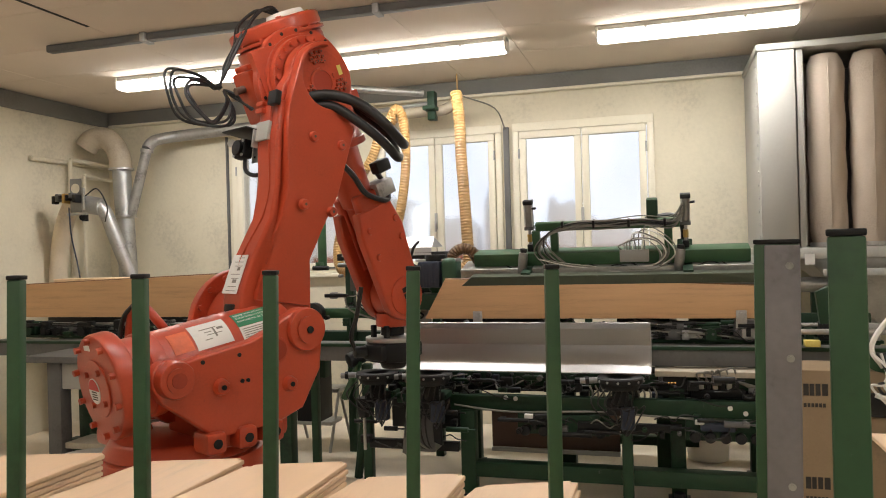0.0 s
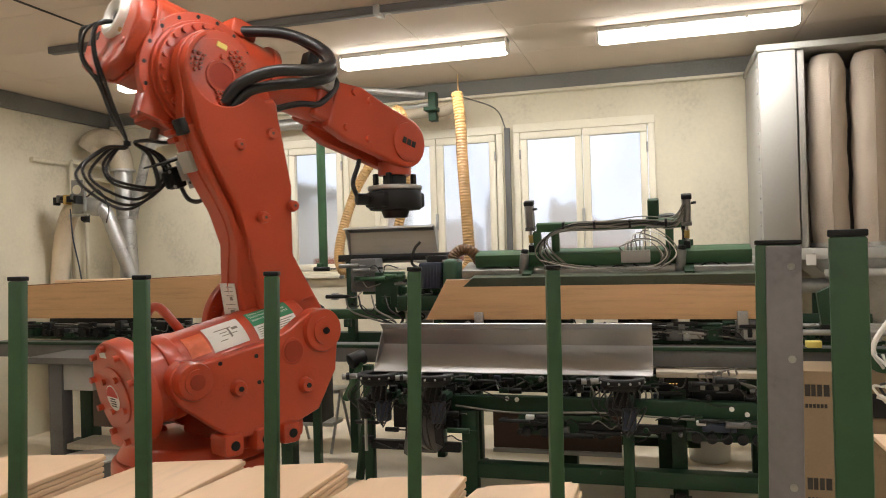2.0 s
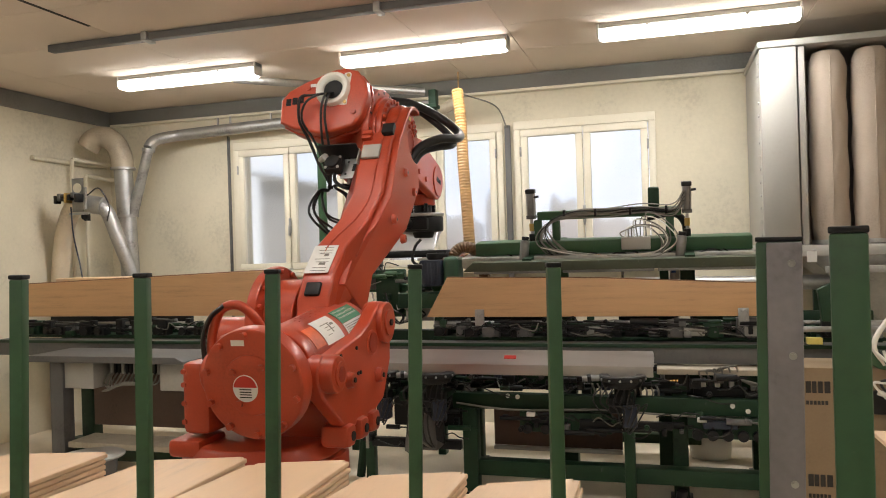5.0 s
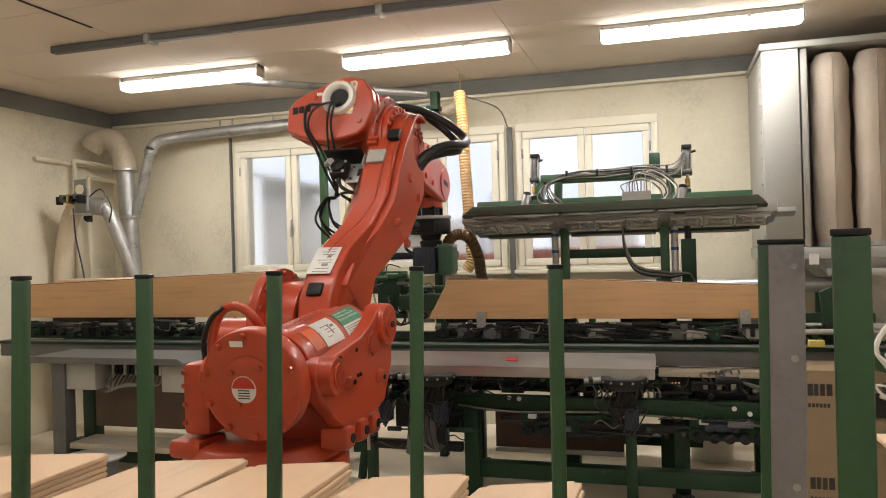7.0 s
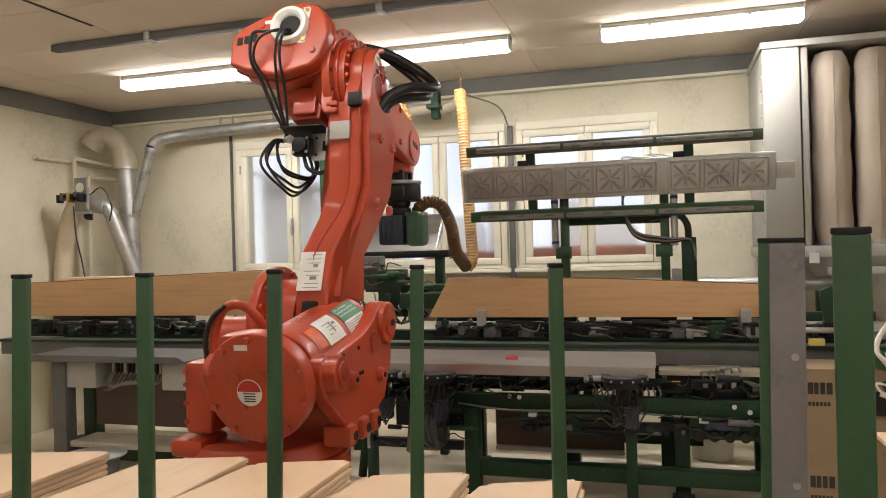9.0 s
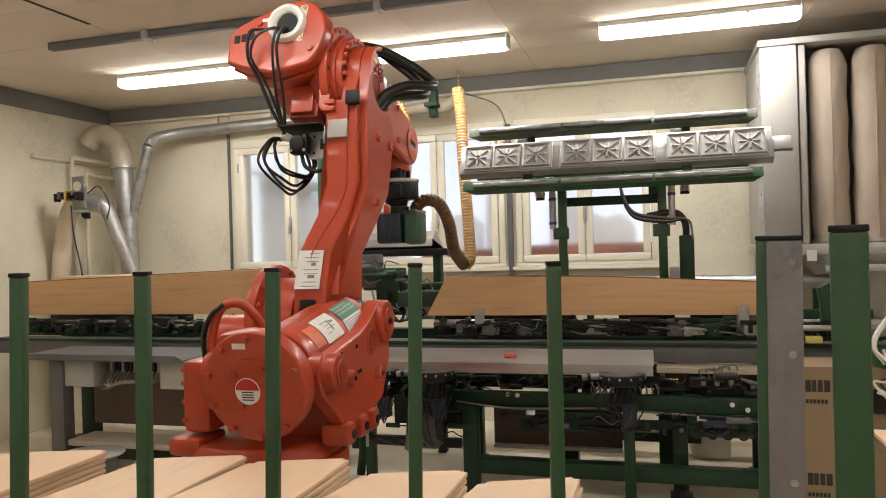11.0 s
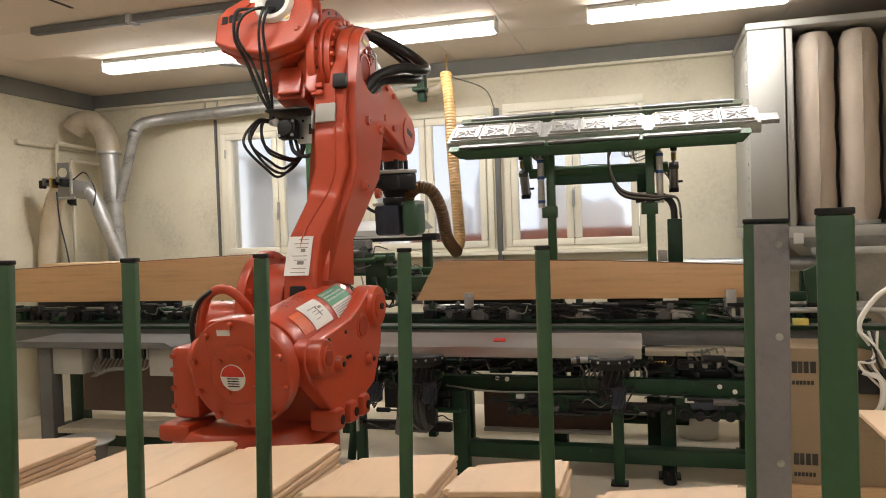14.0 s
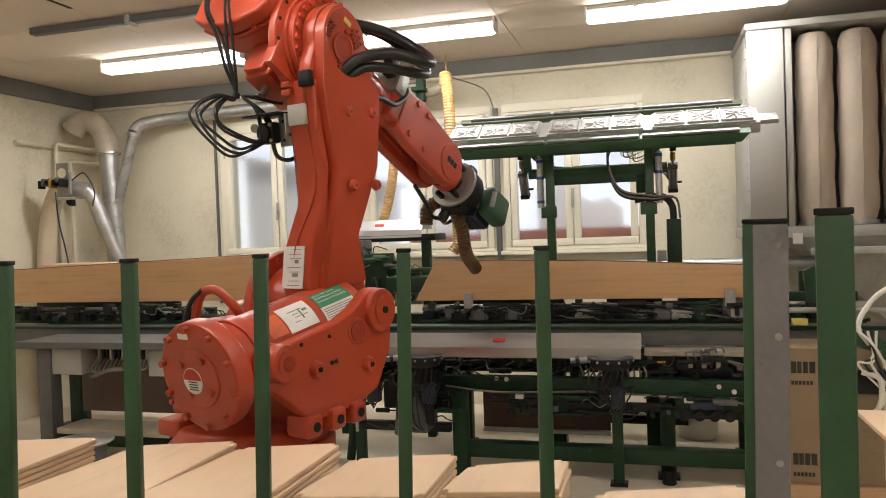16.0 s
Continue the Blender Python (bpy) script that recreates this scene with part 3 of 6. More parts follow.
for k in range(12):
    x = -0.42 + k * 0.033
    tube(bm, [(x, 4.52, 0.60), (x + 0.004, 4.50, 0.64), (x - 0.012, 4.5, 0.68)], 0.006, seg=6, step=4)
tagged(part("brush_strip", bm, CABLE), "row of short grey air tubes on the green beam", "air tubes")
for x, z in ((0.34, 0.575), (0.42, 0.548), (-0.93, 0.60), (-0.87, 0.595)):
    part("bolt", C((x, 4.462, z), (x, 4.471, z), 0.014, seg=8), WHITE, line)
part("cable", T([(-1.25, 4.46, 0.55), (-0.9, 4.45, 0.52), (-0.4, 4.45, 0.535), (-0.05, 4.45, 0.52), (0.3, 4.45, 0.505), (0.6, 4.45, 0.47)], 0.007, seg=6), CABLE, line)
for x0, x1 in ((-0.86, -0.32), (0.10, 0.52)):
    g = thing("drive_unit", (x0, 4.44, 0.37), "dark green drive unit with black rollers under the beam", "drive")
    part("plate", B(0, x1 - x0, 0.02, 0.06, 0.02, 0.14, 0.005), DGREEN, g)
    for k in range(5):
        x = 0.05 + k * (x1 - x0 - 0.1) / 4
        part("roller", C((x, -0.02, 0.045), (x, 0.02, 0.045), 0.03, seg=14, bevel=0.004), BLACK, g)
    part("motor", B(0.08, 0.26, -0.03, 0.02, 0.085, 0.125, 0.006), DBLUE if x0 > 0 else BLACK, g)
    part("connector", B(0.05, 0.10, -0.03, 0.0, 0.12, 0.145, 0.003), LABEL, g)

# round turning heads on the carriage in front
for x in (-0.24, -1.32, -1.66):
    h = thing("turning_head", (x, 4.22, 0.60), "black round turning head on a bracket", "turning head")
    bm = bmesh.new()
    prof = [(0.068, 0.150), (0.120, 0.150), (0.126, 0.156), (0.126, 0.178), (0.120, 0.184), (0.080, 0.184), (0.068, 0.176)]
    loops = [[bm.verts.new((r * math.cos(2 * math.pi * q / 36), r * math.sin(2 * math.pi * q / 36), z)) for q in range(36)] for r, z in prof]
    for a, b in zip(loops, loops[1:] + loops[:1]):
        for q in range(36):
            bm.faces.new((a[q], a[(q + 1) % 36], b[(q + 1) % 36], b[q]))
    part("ring", bm, BLACK, h)
    part("hub", C((0, 0, 0.118), (0, 0, 0.150), 0.10, 0.112, seg=28, bevel=0.004), BLACK, h)
    part("spindle", C((0, 0, 0.03), (0, 0, 0.118), 0.045, seg=20, bevel=0.004), BLACK, h)
    part("gear_box", B(-0.075, 0.055, -0.02, 0.09, -0.03, 0.055, 0.008), BLACK, h)
    part("motor", B(0.0, 0.075, -0.045, 0.02, -0.10, 0.02, 0.008), DBLUE, h)
    part("bracket", B(-0.05, 0.05, 0.03, 0.27, 0.0, 0.035, 0.004), DGREEN, h)
    part("fitting", C((-0.21, -0.05, 0.162), (-0.12, -0.03, 0.166), 0.017, seg=14), DGALV, h)
    part("fitting_nut", C((-0.185, -0.045, 0.163), (-0.165, -0.04, 0.164), 0.024, seg=6), BLACK, h)
    for q in range(7):
        a = radians(190 + q * 26)
        part("ring_bolt", C((0.128 * math.cos(a), 0.128 * math.sin(a), 0.166), (0.133 * math.cos(a), 0.133 * math.sin(a), 0.166), 0.007, seg=6), GALV, h)
    for k in range(7):
        o = 0.013 * k
        part("cable", T([(-0.10 + 0.03 * k, -0.07, 0.13), (-0.15 + 0.035 * k, -0.11 + o, 0.07 - o), (-0.11 + 0.04 * k, -0.08, -0.01 + 0.6 * o), (-0.03 + 0.01 * k, -0.02, -0.06 - o), (0.02, 0.06, -0.03)], 0.0042, seg=6), RUBBER, h)
gg = thing("gripper_head", (-1.42, 4.30, 0.25), "dark metal gripper head hanging below the carriage", "gripper")
part("body", B(-0.06, 0.10, -0.03, 0.12, 0.05, 0.42, 0.012), GREY, gg)
part("jaw", P([(-0.10, 0.05), (-0.06, 0.40), (-0.02, 0.40), (-0.05, 0.02)], -0.06, -0.02, 0.006), GREY, gg)
part("jaw", P([(0.10, 0.12), (0.08, 0.42), (0.13, 0.42), (0.15, 0.10)], -0.06, -0.02, 0.006), BLACK, gg)
part("rod", C((-0.36, 0.0, 0.04), (-0.36, 0.0, 0.26), 0.010, seg=10), STEEL, gg)
part("knob", C((-0.36, 0, 0.24), (-0.36, 0, 0.36), 0.035, 0.05, seg=14, bevel=0.006), BLACK, gg)
for k in range(5):
    part("cable", T([(0.02 * k, -0.06, 0.40), (0.03 * k - 0.06, -0.09, 0.25), (-0.05 + 0.03 * k, -0.07, 0.12), (0.08, 0.0, 0.05)], 0.006, seg=6), (RUBBER, RUBBER, CABLE)[k % 3], gg)
st = thing("handwheel_arm", (-2.02, 4.55, 0.55), "green angled lever arm with round black knob", "lever")
part("arm", T([(0.0, 0, 0), (0.09, -0.03, 0.16), (0.12, -0.03, 0.25)], 0.024, seg=10), GREEN, st)
part("knob", C((0.06, -0.06, 0.25), (0.13, 0.02, 0.28), 0.05, seg=18, bevel=0.01), BLACK, st)
part("brace", T([(0.05, 0.08, -0.538), (0.16, 0.05, 0.15)], 0.03, seg=8, curved=False), DGREEN, st)
bucket = thing("plastic_bucket", (0.27, 5.55, 0), "white plastic bucket standing on the floor", "bucket")
part("body", C((0, 0, 0), (0, 0, 0.33), 0.135, 0.155, seg=32, bevel=0.006), WHITE, bucket)
part("sticker", B(0.02, 0.07, -0.153, -0.148, 0.24, 0.262), RED, bucket, "small red sticker")
steps = thing("step_stool", (-2.62, 5.3, 0), "grey folding step stool under the line", "stool")
part("tread", B(-0.2, 0.2, -0.1, 0.1, 0.20, 0.23, 0.006), GALV, steps)
part("tread", B(-0.2, 0.2, 0.05, 0.25, 0.42, 0.45, 0.006), GALV, steps)
for x in (-0.19, 0.19):
    for y0 in (-0.12, 0.28):
        part("leg", T([(x, y0, 0.0), (x, 0.08, 0.45)], 0.012, seg=8, curved=False), LGREY, steps)

# switch cabinet under the left end
sw = thing("control_cabinet", (-4.3, 4.25, 0), "open grey control cabinet with wiring and white boxes", "cabinet")
part("roof", P([(0.0, 0.80), (1.30, 0.80), (1.30, 0.815), (1.24, 0.845), (0.06, 0.845), (0.0, 0.815)], -0.06, 0.35, 0.004), GREY, sw, "grey sheet canopy")
part("side_post", B(0.18, 0.29, 0, 0.10, 0, 0.79, 0.004), GREY, sw)
part("side_post", B(1.20, 1.26, 0.2, 0.28, 0, 0.79, 0.004), DGREEN, sw)
part("back_panel", B(0.3, 1.2, 0.28, 0.30, 0.30, 0.79, 0.003), RUST, sw, "red-brown back panel")
part("shelf", B(0.3, 1.2, 0.02, 0.28, 0.20, 0.24, 0.004), mat("dusty_shelf", (0.42, 0.37, 0.29), 0.8), sw)
part("kick_beam", B(0.18, 1.3, 0.10, 0.18, 0.10, 0.19, 0.004), DGREEN, sw)
part("junction_box", B(0.24, 0.53, 0.02, 0.2, 0.61, 0.79, 0.008), LGREY, sw, "pale grey junction box")
part("junction_box", B(1.06, 1.27, 0.02, 0.2, 0.61, 0.79, 0.008), LGREY, sw, "pale grey junction box")
for k in range(14):
    part("terminal", B(0.58 + k * 0.032, 0.60 + k * 0.032, 0.12, 0.2, 0.70, 0.77, 0.002), BLACK if k % 3 else LGREY, sw)
    x = 0.59 + k * 0.032
    part("wire", T([(x, 0.11, 0.71), (x - 0.03, 0.08, 0.64), (0.62 + 0.01 * k, 0.07, 0.60 + 0.004 * k), (0.53, 0.1, 0.58)], 0.006, seg=5, step=4), CABLE, sw)
bl = thing("drum_filter", (-2.98, 4.28, 0), "dark blue box with white printed label", "box")
part("body", B(-0.02, 0.12, -0.02, 0.14, 0.30, 0.62, 0.008), BLUE, bl)
part("label", B(0.02, 0.07, -0.024, -0.02, 0.36, 0.52), LABEL, bl)
part("base", B(-0.02, 0.12, -0.02, 0.14, 0, 0.29, 0.005), DGREEN, bl)
pail = thing("plastic_bucket", (-3.46, 3.9, 0), "grey plastic bucket with pale flat lid", "bucket")
part("body", C((0, 0, 0), (0, 0, 0.26), 0.12, 0.14, seg=28), GREY, pail)
part("lid", C((-0.02, 0, 0.262), (-0.02, 0, 0.275), 0.20, seg=32, bevel=0.004), LGREY, pail, "pale round lid")

# ---- filter cabinet with cloth bags at the right ----
FAR = 1.18
fc = thing("dust_filter", (0.54, 4.55, 0), "tall pale grey dust filter cabinet with cloth bags", "dust filter")
part("front_frame", B(0, 0.19, 0, 0.05, 1.46, 2.56, 0.006), LGREY, fc)
part("side_panel", B(-0.0, 0.03, 0.055, 0.72, 1.46, 2.56, 0.004), LGREY, fc)
part("top_rim", B(-0.01, 2.2, -0.01, 0.72, 2.562, 2.60, 0.006), LGREY, fc)
part("back_panel", B(0.03, 2.2, 0.66, 0.71, 1.46, 2.56), GREY, fc)
for k in range(14):
    part("rivet", C((-0.004, 0.08, 1.52 + k * 0.075), (0.002, 0.08, 1.52 + k * 0.075), 0.008, seg=8), GALV, fc)
part("hopper_rim", B(-0.01, 2.2, -0.02, 0.72, 1.395, 1.458, 0.006), LGREY, fc)
bm = bmesh.new()
g = bmesh.ops.create_cone(bm, cap_ends=True, segments=4, radius1=0.28, radius2=1.1, depth=0.55, matrix=pose(1.0, 0.5, 1.12, 0, 0, 45))
bmesh.ops.transform(bm, matrix=Matrix.Translation((0, 0.36, 0)) @ Matrix.Diagonal((1, 0.46, 1, 1)) @ Matrix.Translation((0, -0.5, 0)), verts=bm.verts[:])
part("hopper", bm, GALV, fc, "sheet metal hopper")
for x in (0.02, 2.1):
    for y in (0.05, 0.62):
        part("leg", B(x, x + 0.06, y, y + 0.06, 0.2288, 1.395, 0.004), LGREY, fc)


def filter_bag(x, y):
    bm = bmesh.new()
    rings = []
    for k in range(25):
        z = 1.47 + k * 0.0445
        r = 0.098 * (0.82 + 0.18 * min(1, k / 2)) * (0.70 + 0.30 * min(1, (24 - k) / 1.5))
        rings.append([bm.verts.new((x + (r + 0.004 * math.sin(5 * w + k)) * math.cos(w), y + (r + 0.003 * math.sin(3 * w - k * 0.7)) * math.sin(w), z)) for w in (2 * math.pi * j / 28 for j in range(28))])
    for a, b in zip(rings, rings[1:]):
        for j in range(28):
            bm.faces.new((a[j], a[(j + 1) % 28], b[(j + 1) % 28], b[j]))
    bm.faces.new(rings[-1])
    return bm


for x in (0.265, 0.365, 0.585, 0.805, 1.03):
    part("filter_bag", filter_bag(x, 0.14 if x > 0.3 else 0.35), CLOTH, fc, "taut beige cloth filter bag")
for x in (0.365, 0.585, 0.805, 1.03):
    part("bag_clamp", C((x, 0.14, 1.462), (x, 0.14, 1.485), 0.098, seg=28), GALV, fc)
    part("bag_seam", B(x - 0.004, x + 0.004, 0.038, 0.044, 1.5, 2.50, 0.002), CLOTH, fc)
part("inner_post", B(0.20, 0.235, 0.02, 0.06, 1.46, 2.56, 0.004), LGREY, fc)
part("hopper_rib", B(0.30, 1.9, -0.03, -0.005, 1.30, 1.34, 0.004), GALV, fc)
for k in range(8):
    part("rim_bolt", C((0.05 + k * 0.2, -0.026, 1.43), (0.05 + k * 0.2, -0.018, 1.43), 0.009, seg=8), GALV, fc)
for x, z, m in ((0.21, 1.425, LABEL),):
    part("label", B(x, x + 0.05, -0.026, -0.021, z - 0.06, z + 0.0), m, fc)
fc.matrix_world = Matrix.Translation(EYE) @ Matrix.Scale(FAR, 4) @ Matrix.Translation((0.54, 4.55, -EYE[2]))
carton = thing("cardboard_carton", (0.66, 4.25, 0), "brown cardboard carton with dark printing", "carton")
part("box", B(0, 0.45, 0, 0.35, 0.12, 0.83, 0.006), CARD, carton)
part("pallet", B(-0.02, 0.48, -0.02, 0.4, 0, 0.119, 0.005), PLYEDGE, carton)
for z in (0.70, 0.22):
    for x0, x1, h in ((0.02, 0.045, 0.06), (0.05, 0.07, 0.06), (0.078, 0.10, 0.06), (0.108, 0.135, 0.06)):
        part("print", B(x0, x1, -0.003, 0.001, z, z + h), PRINT, carton)
    for k in range(6):
        part("print", B(0.02 + k * 0.018, 0.033 + k * 0.018, -0.003, 0.001, z - 0.06, z - 0.04), PRINT, carton)
sp = thing("yellow_block", (0.79, 4.62, 0.893), "small yellow plastic block on the rail", "block")
part("block", B(-0.03, 0.05, 0.03, 0.09, 0.003, 0.04, 0.004), YELLOW, sp)
part("air_hose", T([(1.18, 4.3, 1.15), (1.08, 4.28, 1.08), (1.0, 4.25, 0.95), (1.05, 4.25, 0.85)], 0.014, seg=8), WHITE, line)
part("air_hose", T([(1.0, 4.2, 0.72), (1.08, 4.18, 0.68), (1.06, 4.2, 0.52), (0.9, 4.25, 0.5)], 0.014, seg=8), WHITE, line)
part("shaft_end", C((0.62, 4.5, 1.0), (1.2, 4.5, 1.0), 0.016, seg=12), STEEL, line)
part("bracket", P([(0.78, 1.22), (0.90, 1.28), (0.92, 1.20), (0.86, 1.05), (0.80, 1.05)], 4.42, 4.47, 0.005), DGREEN, line)
for k in range(5):
    part("air_hose", T([(1.0 + 0.02 * k, 4.24, 0.92), (1.05, 4.18, 0.86 - 0.02 * k), (1.10 - 0.03 * k, 4.18, 0.76), (1.14, 4.22, 0.66 - 0.02 * k)], 0.007, seg=6), RUBBER if k % 2 else WHITE, line)
part("feeder_motor", B(0.98, 1.2, 4.22, 4.32, 0.60, 0.72, 0.015), BLACK, line)
part("feeder_arm", P([(0.98, 0.95), (1.25, 0.80), (1.25, 0.70), (0.98, 0.85)], 4.25, 4.30, 0.006), GREEN, line)

# ---- ducts on the walls ----
du = thing("extraction_duct", (0, 0, 0), "galvanised extraction duct with elbow and branch pipes", "duct")
part("elbow", T([(-5.14, 5.84, 2.54), (-5.08, 5.86, 2.62), (-4.97, 5.89, 2.63), (-4.87, 5.9, 2.55), (-4.82, 5.9, 2.44), (-4.805, 5.9, 2.33)], 0.10, seg=24), BEIGE, du, "dusty beige elbow")
part("riser", T([(-4.805, 5.9, 2.33), (-4.78, 5.9, 1.89), (-4.74, 5.9, 1.0), (-4.74, 5.9, 0.0)], 0.083, seg=24, curved=False), GALV, du)
part("branch", T([(-4.52, 5.9, 2.50), (-4.71, 5.9, 1.90)], 0.045, seg=18, curved=False), GALV, du)
part("branch_pipe", T([(-4.52, 5.9, 2.50), (-4.50, 5.95, 2.57), (-4.45, 6.03, 2.61), (-4.3, 6.12, 2.64), (-3.9, 6.15, 2.66), (-3.2, 6.16, 2.68), (-2.4, 6.16, 2.69)], 0.052, seg=18), GALV, du)
for x, z, r in ((-4.805, 2.33, 0.112), (-4.78, 1.89, 0.105)):
    part("clamp_ring", C((x, 5.9, z - 0.010), (x, 5.9, z + 0.010), r, seg=28), STEEL, du)
part("clamp_ring", C((-4.525, 5.9, 2.47), (-4.52, 5.9, 2.50), 0.058, seg=20), STEEL, du)
for x in (-3.95, -3.82, -3.4):
    part("hanger", B(x - 0.008, x + 0.008, 6.15, 6.165, 2.66, 2.78, 0.002), STEEL, du)
bh = thing("suction_hose", (0, 0, 0), "thick dusty beige suction hose curving down", "hose")
part("hose", T([(-4.88, 5.46, 1.99), (-4.97, 5.48, 1.985), (-5.06, 5.5, 1.90), (-5.12, 5.5, 1.73), (-5.16, 5.5, 1.5), (-5.18, 5.5, 1.2), (-5.18, 5.5, 0.0)], 0.075, seg=20, rib=0.002, pitch=0.03), mat("cloth_hose", (0.62, 0.53, 0.40), 0.7, vary=0.1, scale=5, bump=0.2), bh)
part("slide_gate", B(-4.90, -4.78, 5.36, 5.366, 1.91, 2.20, 0.002), DGALV, bh, "sheet metal slide gate")
part("gate_opening", C((-4.84, 5.354, 2.115), (-4.84, 5.359, 2.115), 0.042, seg=28), CREAM, bh)
part("gate_rail", B(-4.775, -4.755, 5.35, 5.375, 1.93, 2.12, 0.003), GALV, bh)
part("gate_base", B(-4.93, -4.73, 5.35, 5.375, 1.885, 1.905, 0.003), GALV, bh)
part("connector", C((-4.87, 5.46, 1.99), (-4.70, 5.5, 1.96), 0.078, seg=20), GALV, bh)
part("spur", T([(-4.74, 5.5, 1.97), (-4.67, 5.52, 1.90), (-4.59, 5.55, 1.66), (-4.52, 5.6, 1.40), (-4.48, 5.65, 1.1), (-4.46, 5.7, 0.3)], 0.06, seg=18), GALV, bh)
wp = thing("water_pipes", (0, 0, 0), "cream painted water pipes with valves on the wall", "pipe")
for x, z1, y in ((-5.20, 2.42, 5.70), (-5.18, 2.28, 5.85)):
    part("pipe", T([(x, y, 0.4), (x, y, z1)], 0.017, seg=10, curved=False), CREAM, wp)
    part("pipe", T([(x, y, z1), (x + 0.05, 6.27, z1 - 0.02)], 0.02, seg=10, curved=False), CREAM, wp)
    part("valve", C((x, y, z1 - 0.42), (x, y, z1 - 0.34), 0.028, seg=12), BLACK, wp, "black valve body")
    part("valve_wheel", C((x + 0.01, y - 0.05, z1 - 0.38), (x + 0.01, y - 0.02, z1 - 0.38), 0.035, seg=14), BLACK, wp)
part("pipe", T([(-5.26, 5.3, 2.40), (-5.25, 6.2, 2.40)], 0.022, seg=10, curved=False), CREAM, wp)
part("cord", T([(-4.86, 5.3, 1.95), (-4.84, 5.3, 1.7), (-4.80, 5.32, 1.45), (-4.74, 5.32, 1.1)], 0.006, seg=6), DBLUE, wp)
part("cord", T([(-4.74, 5.36, 2.05), (-4.60, 5.34, 2.1), (-4.52, 5.36, 1.95), (-4.56, 5.38, 1.82)], 0.006, seg=6), RUBBER, wp)
for k in range(7):
    part("fitting", B(-5.08 + 0.045 * k, -5.05 + 0.045 * k, 5.34 - 0.01 * k, 5.40, 1.99 + 0.02 * (k % 3), 2.06 + 0.015 * (k % 2), 0.005), (BLACK, GREY, BLACK, BRASS)[k % 4], wp)
cd = thing("ceiling_conduit", (0, 0, 0), "grey conduit rail fixed along the ceiling", "conduit")
part("rail", B(-3.92, 2.5, 4.11, 4.17, TOP - 0.05, TOP - 0.004, 0.004), GREY, cd)
for x in (-3.15, -1.56, 0.3):
    part("bracket", B(x - 0.02, x + 0.02, 4.09, 4.19, TOP - 0.06, TOP - 0.001, 0.003), GALV, cd)
vs = thing("wall_conduit", (0, 0, 0), "grey vertical conduit strip between the windows", "conduit")
part("strip", B(-1.262, -1.215, BACK - 0.05, BACK - 0.024, 0.9, 2.52, 0.003), GREY, vs)
part("strip", B(-3.935, -3.915, BACK - 0.03, BACK - 0.003, 0.9, 2.62, 0.003), GREY, vs)
part("cord", T([(-1.24, BACK - 0.06, 2.5), (-1.3, 6.1, 2.66), (-1.5, 5.8, 2.72)], 0.006, seg=6), CABLE, vs)
lt = thing("floor_duct", (-0.75, 5.55, 1.2), "galvanised spiral duct lying along the line", "duct")
part("pipe", T([(0, 0, 0), (2.0, 0, 0)], 0.05, seg=18, curved=False, ), GALV, lt)
part("ring", C((1.0, 0, 0), (1.03, 0, 0), 0.056, seg=20), STEEL, lt)
part("stand", B(0.2, 0.25, -0.02, 0.02, -1.2, -0.05), DGREEN, lt)
part("stand", B(1.7, 1.75, -0.02, 0.02, -1.2, -0.05), DGREEN, lt)

# boom with suction hoses over the line
boom = thing("swing_boom", (0, 0, 0), "galvanised swing boom with green bracket carrying suction hoses", "boom")
part("arm", T([(-3.0, 4.9, 2.79), (-1.72, 5.5, 2.70)], 0.028, seg=12, curved=False), GALV, boom)
part("arm", T([(-2.4, 5.6, 2.60), (-1.68, 5.6, 2.64)], 0.02, seg=10, curved=False), GALV, boom)
part("bracket", B(-1.70, -1.64, 5.52, 5.60, 2.50, 2.72, 0.006), DGREEN, boom, "green bracket")
part("bracket", B(-1.72, -1.62, 5.46, 5.6, 2.57, 2.60, 0.004), DGREEN, boom)
part("elbow", T([(-1.95, 5.6, 2.57), (-1.75, 5.6, 2.58), (-1.60, 5.6, 2.58), (-1.50, 5.6, 2.63), (-1.45, 5.5, 2.66)], 0.042, seg=16), BEIGE, boom)
part("cord", T([(-1.44, 5.45, 2.66), (-1.44, 5.45, TOP - 0.13)], 0.006, seg=6, curved=False), HOSE, boom)
boom.matrix_world = Matrix.Translation(EYE) @ Matrix.Scale(1.065, 4) @ Matrix.Translation((-EYE[0], -EYE[1], -EYE[2]))
sh = thing("suction_hose", (0, 0, 0), "amber spiral suction hose hanging from the boom", "hose")
part("hose", T([(-2.05, 5.6, 2.50), (-1.98, 5.6, 2.62), (-1.92, 5.6, 2.5), (-1.915, 5.6, 2.15), (-1.97, 5.6, 1.8), (-2.04, 5.6, 1.58)], 0.036, seg=12, rib=0.0045, pitch=0.022), HOSE, sh)
sh2 = thing("suction_hose", (0, 0, 0), "amber spiral suction hose looping down to the cutter", "hose")
part("hose", T([(-2.0, 5.62, 2.55), (-2.12, 5.62, 2.45), (-2.2, 5.62, 2.25), (-2.35, 5.6, 2.0), (-2.45, 5.5, 1.6), (-2.40, 5.4, 1.38), (-2.2, 5.3, 1.33)], 0.036, seg=12, rib=0.0045, pitch=0.022), HOSE, sh2)

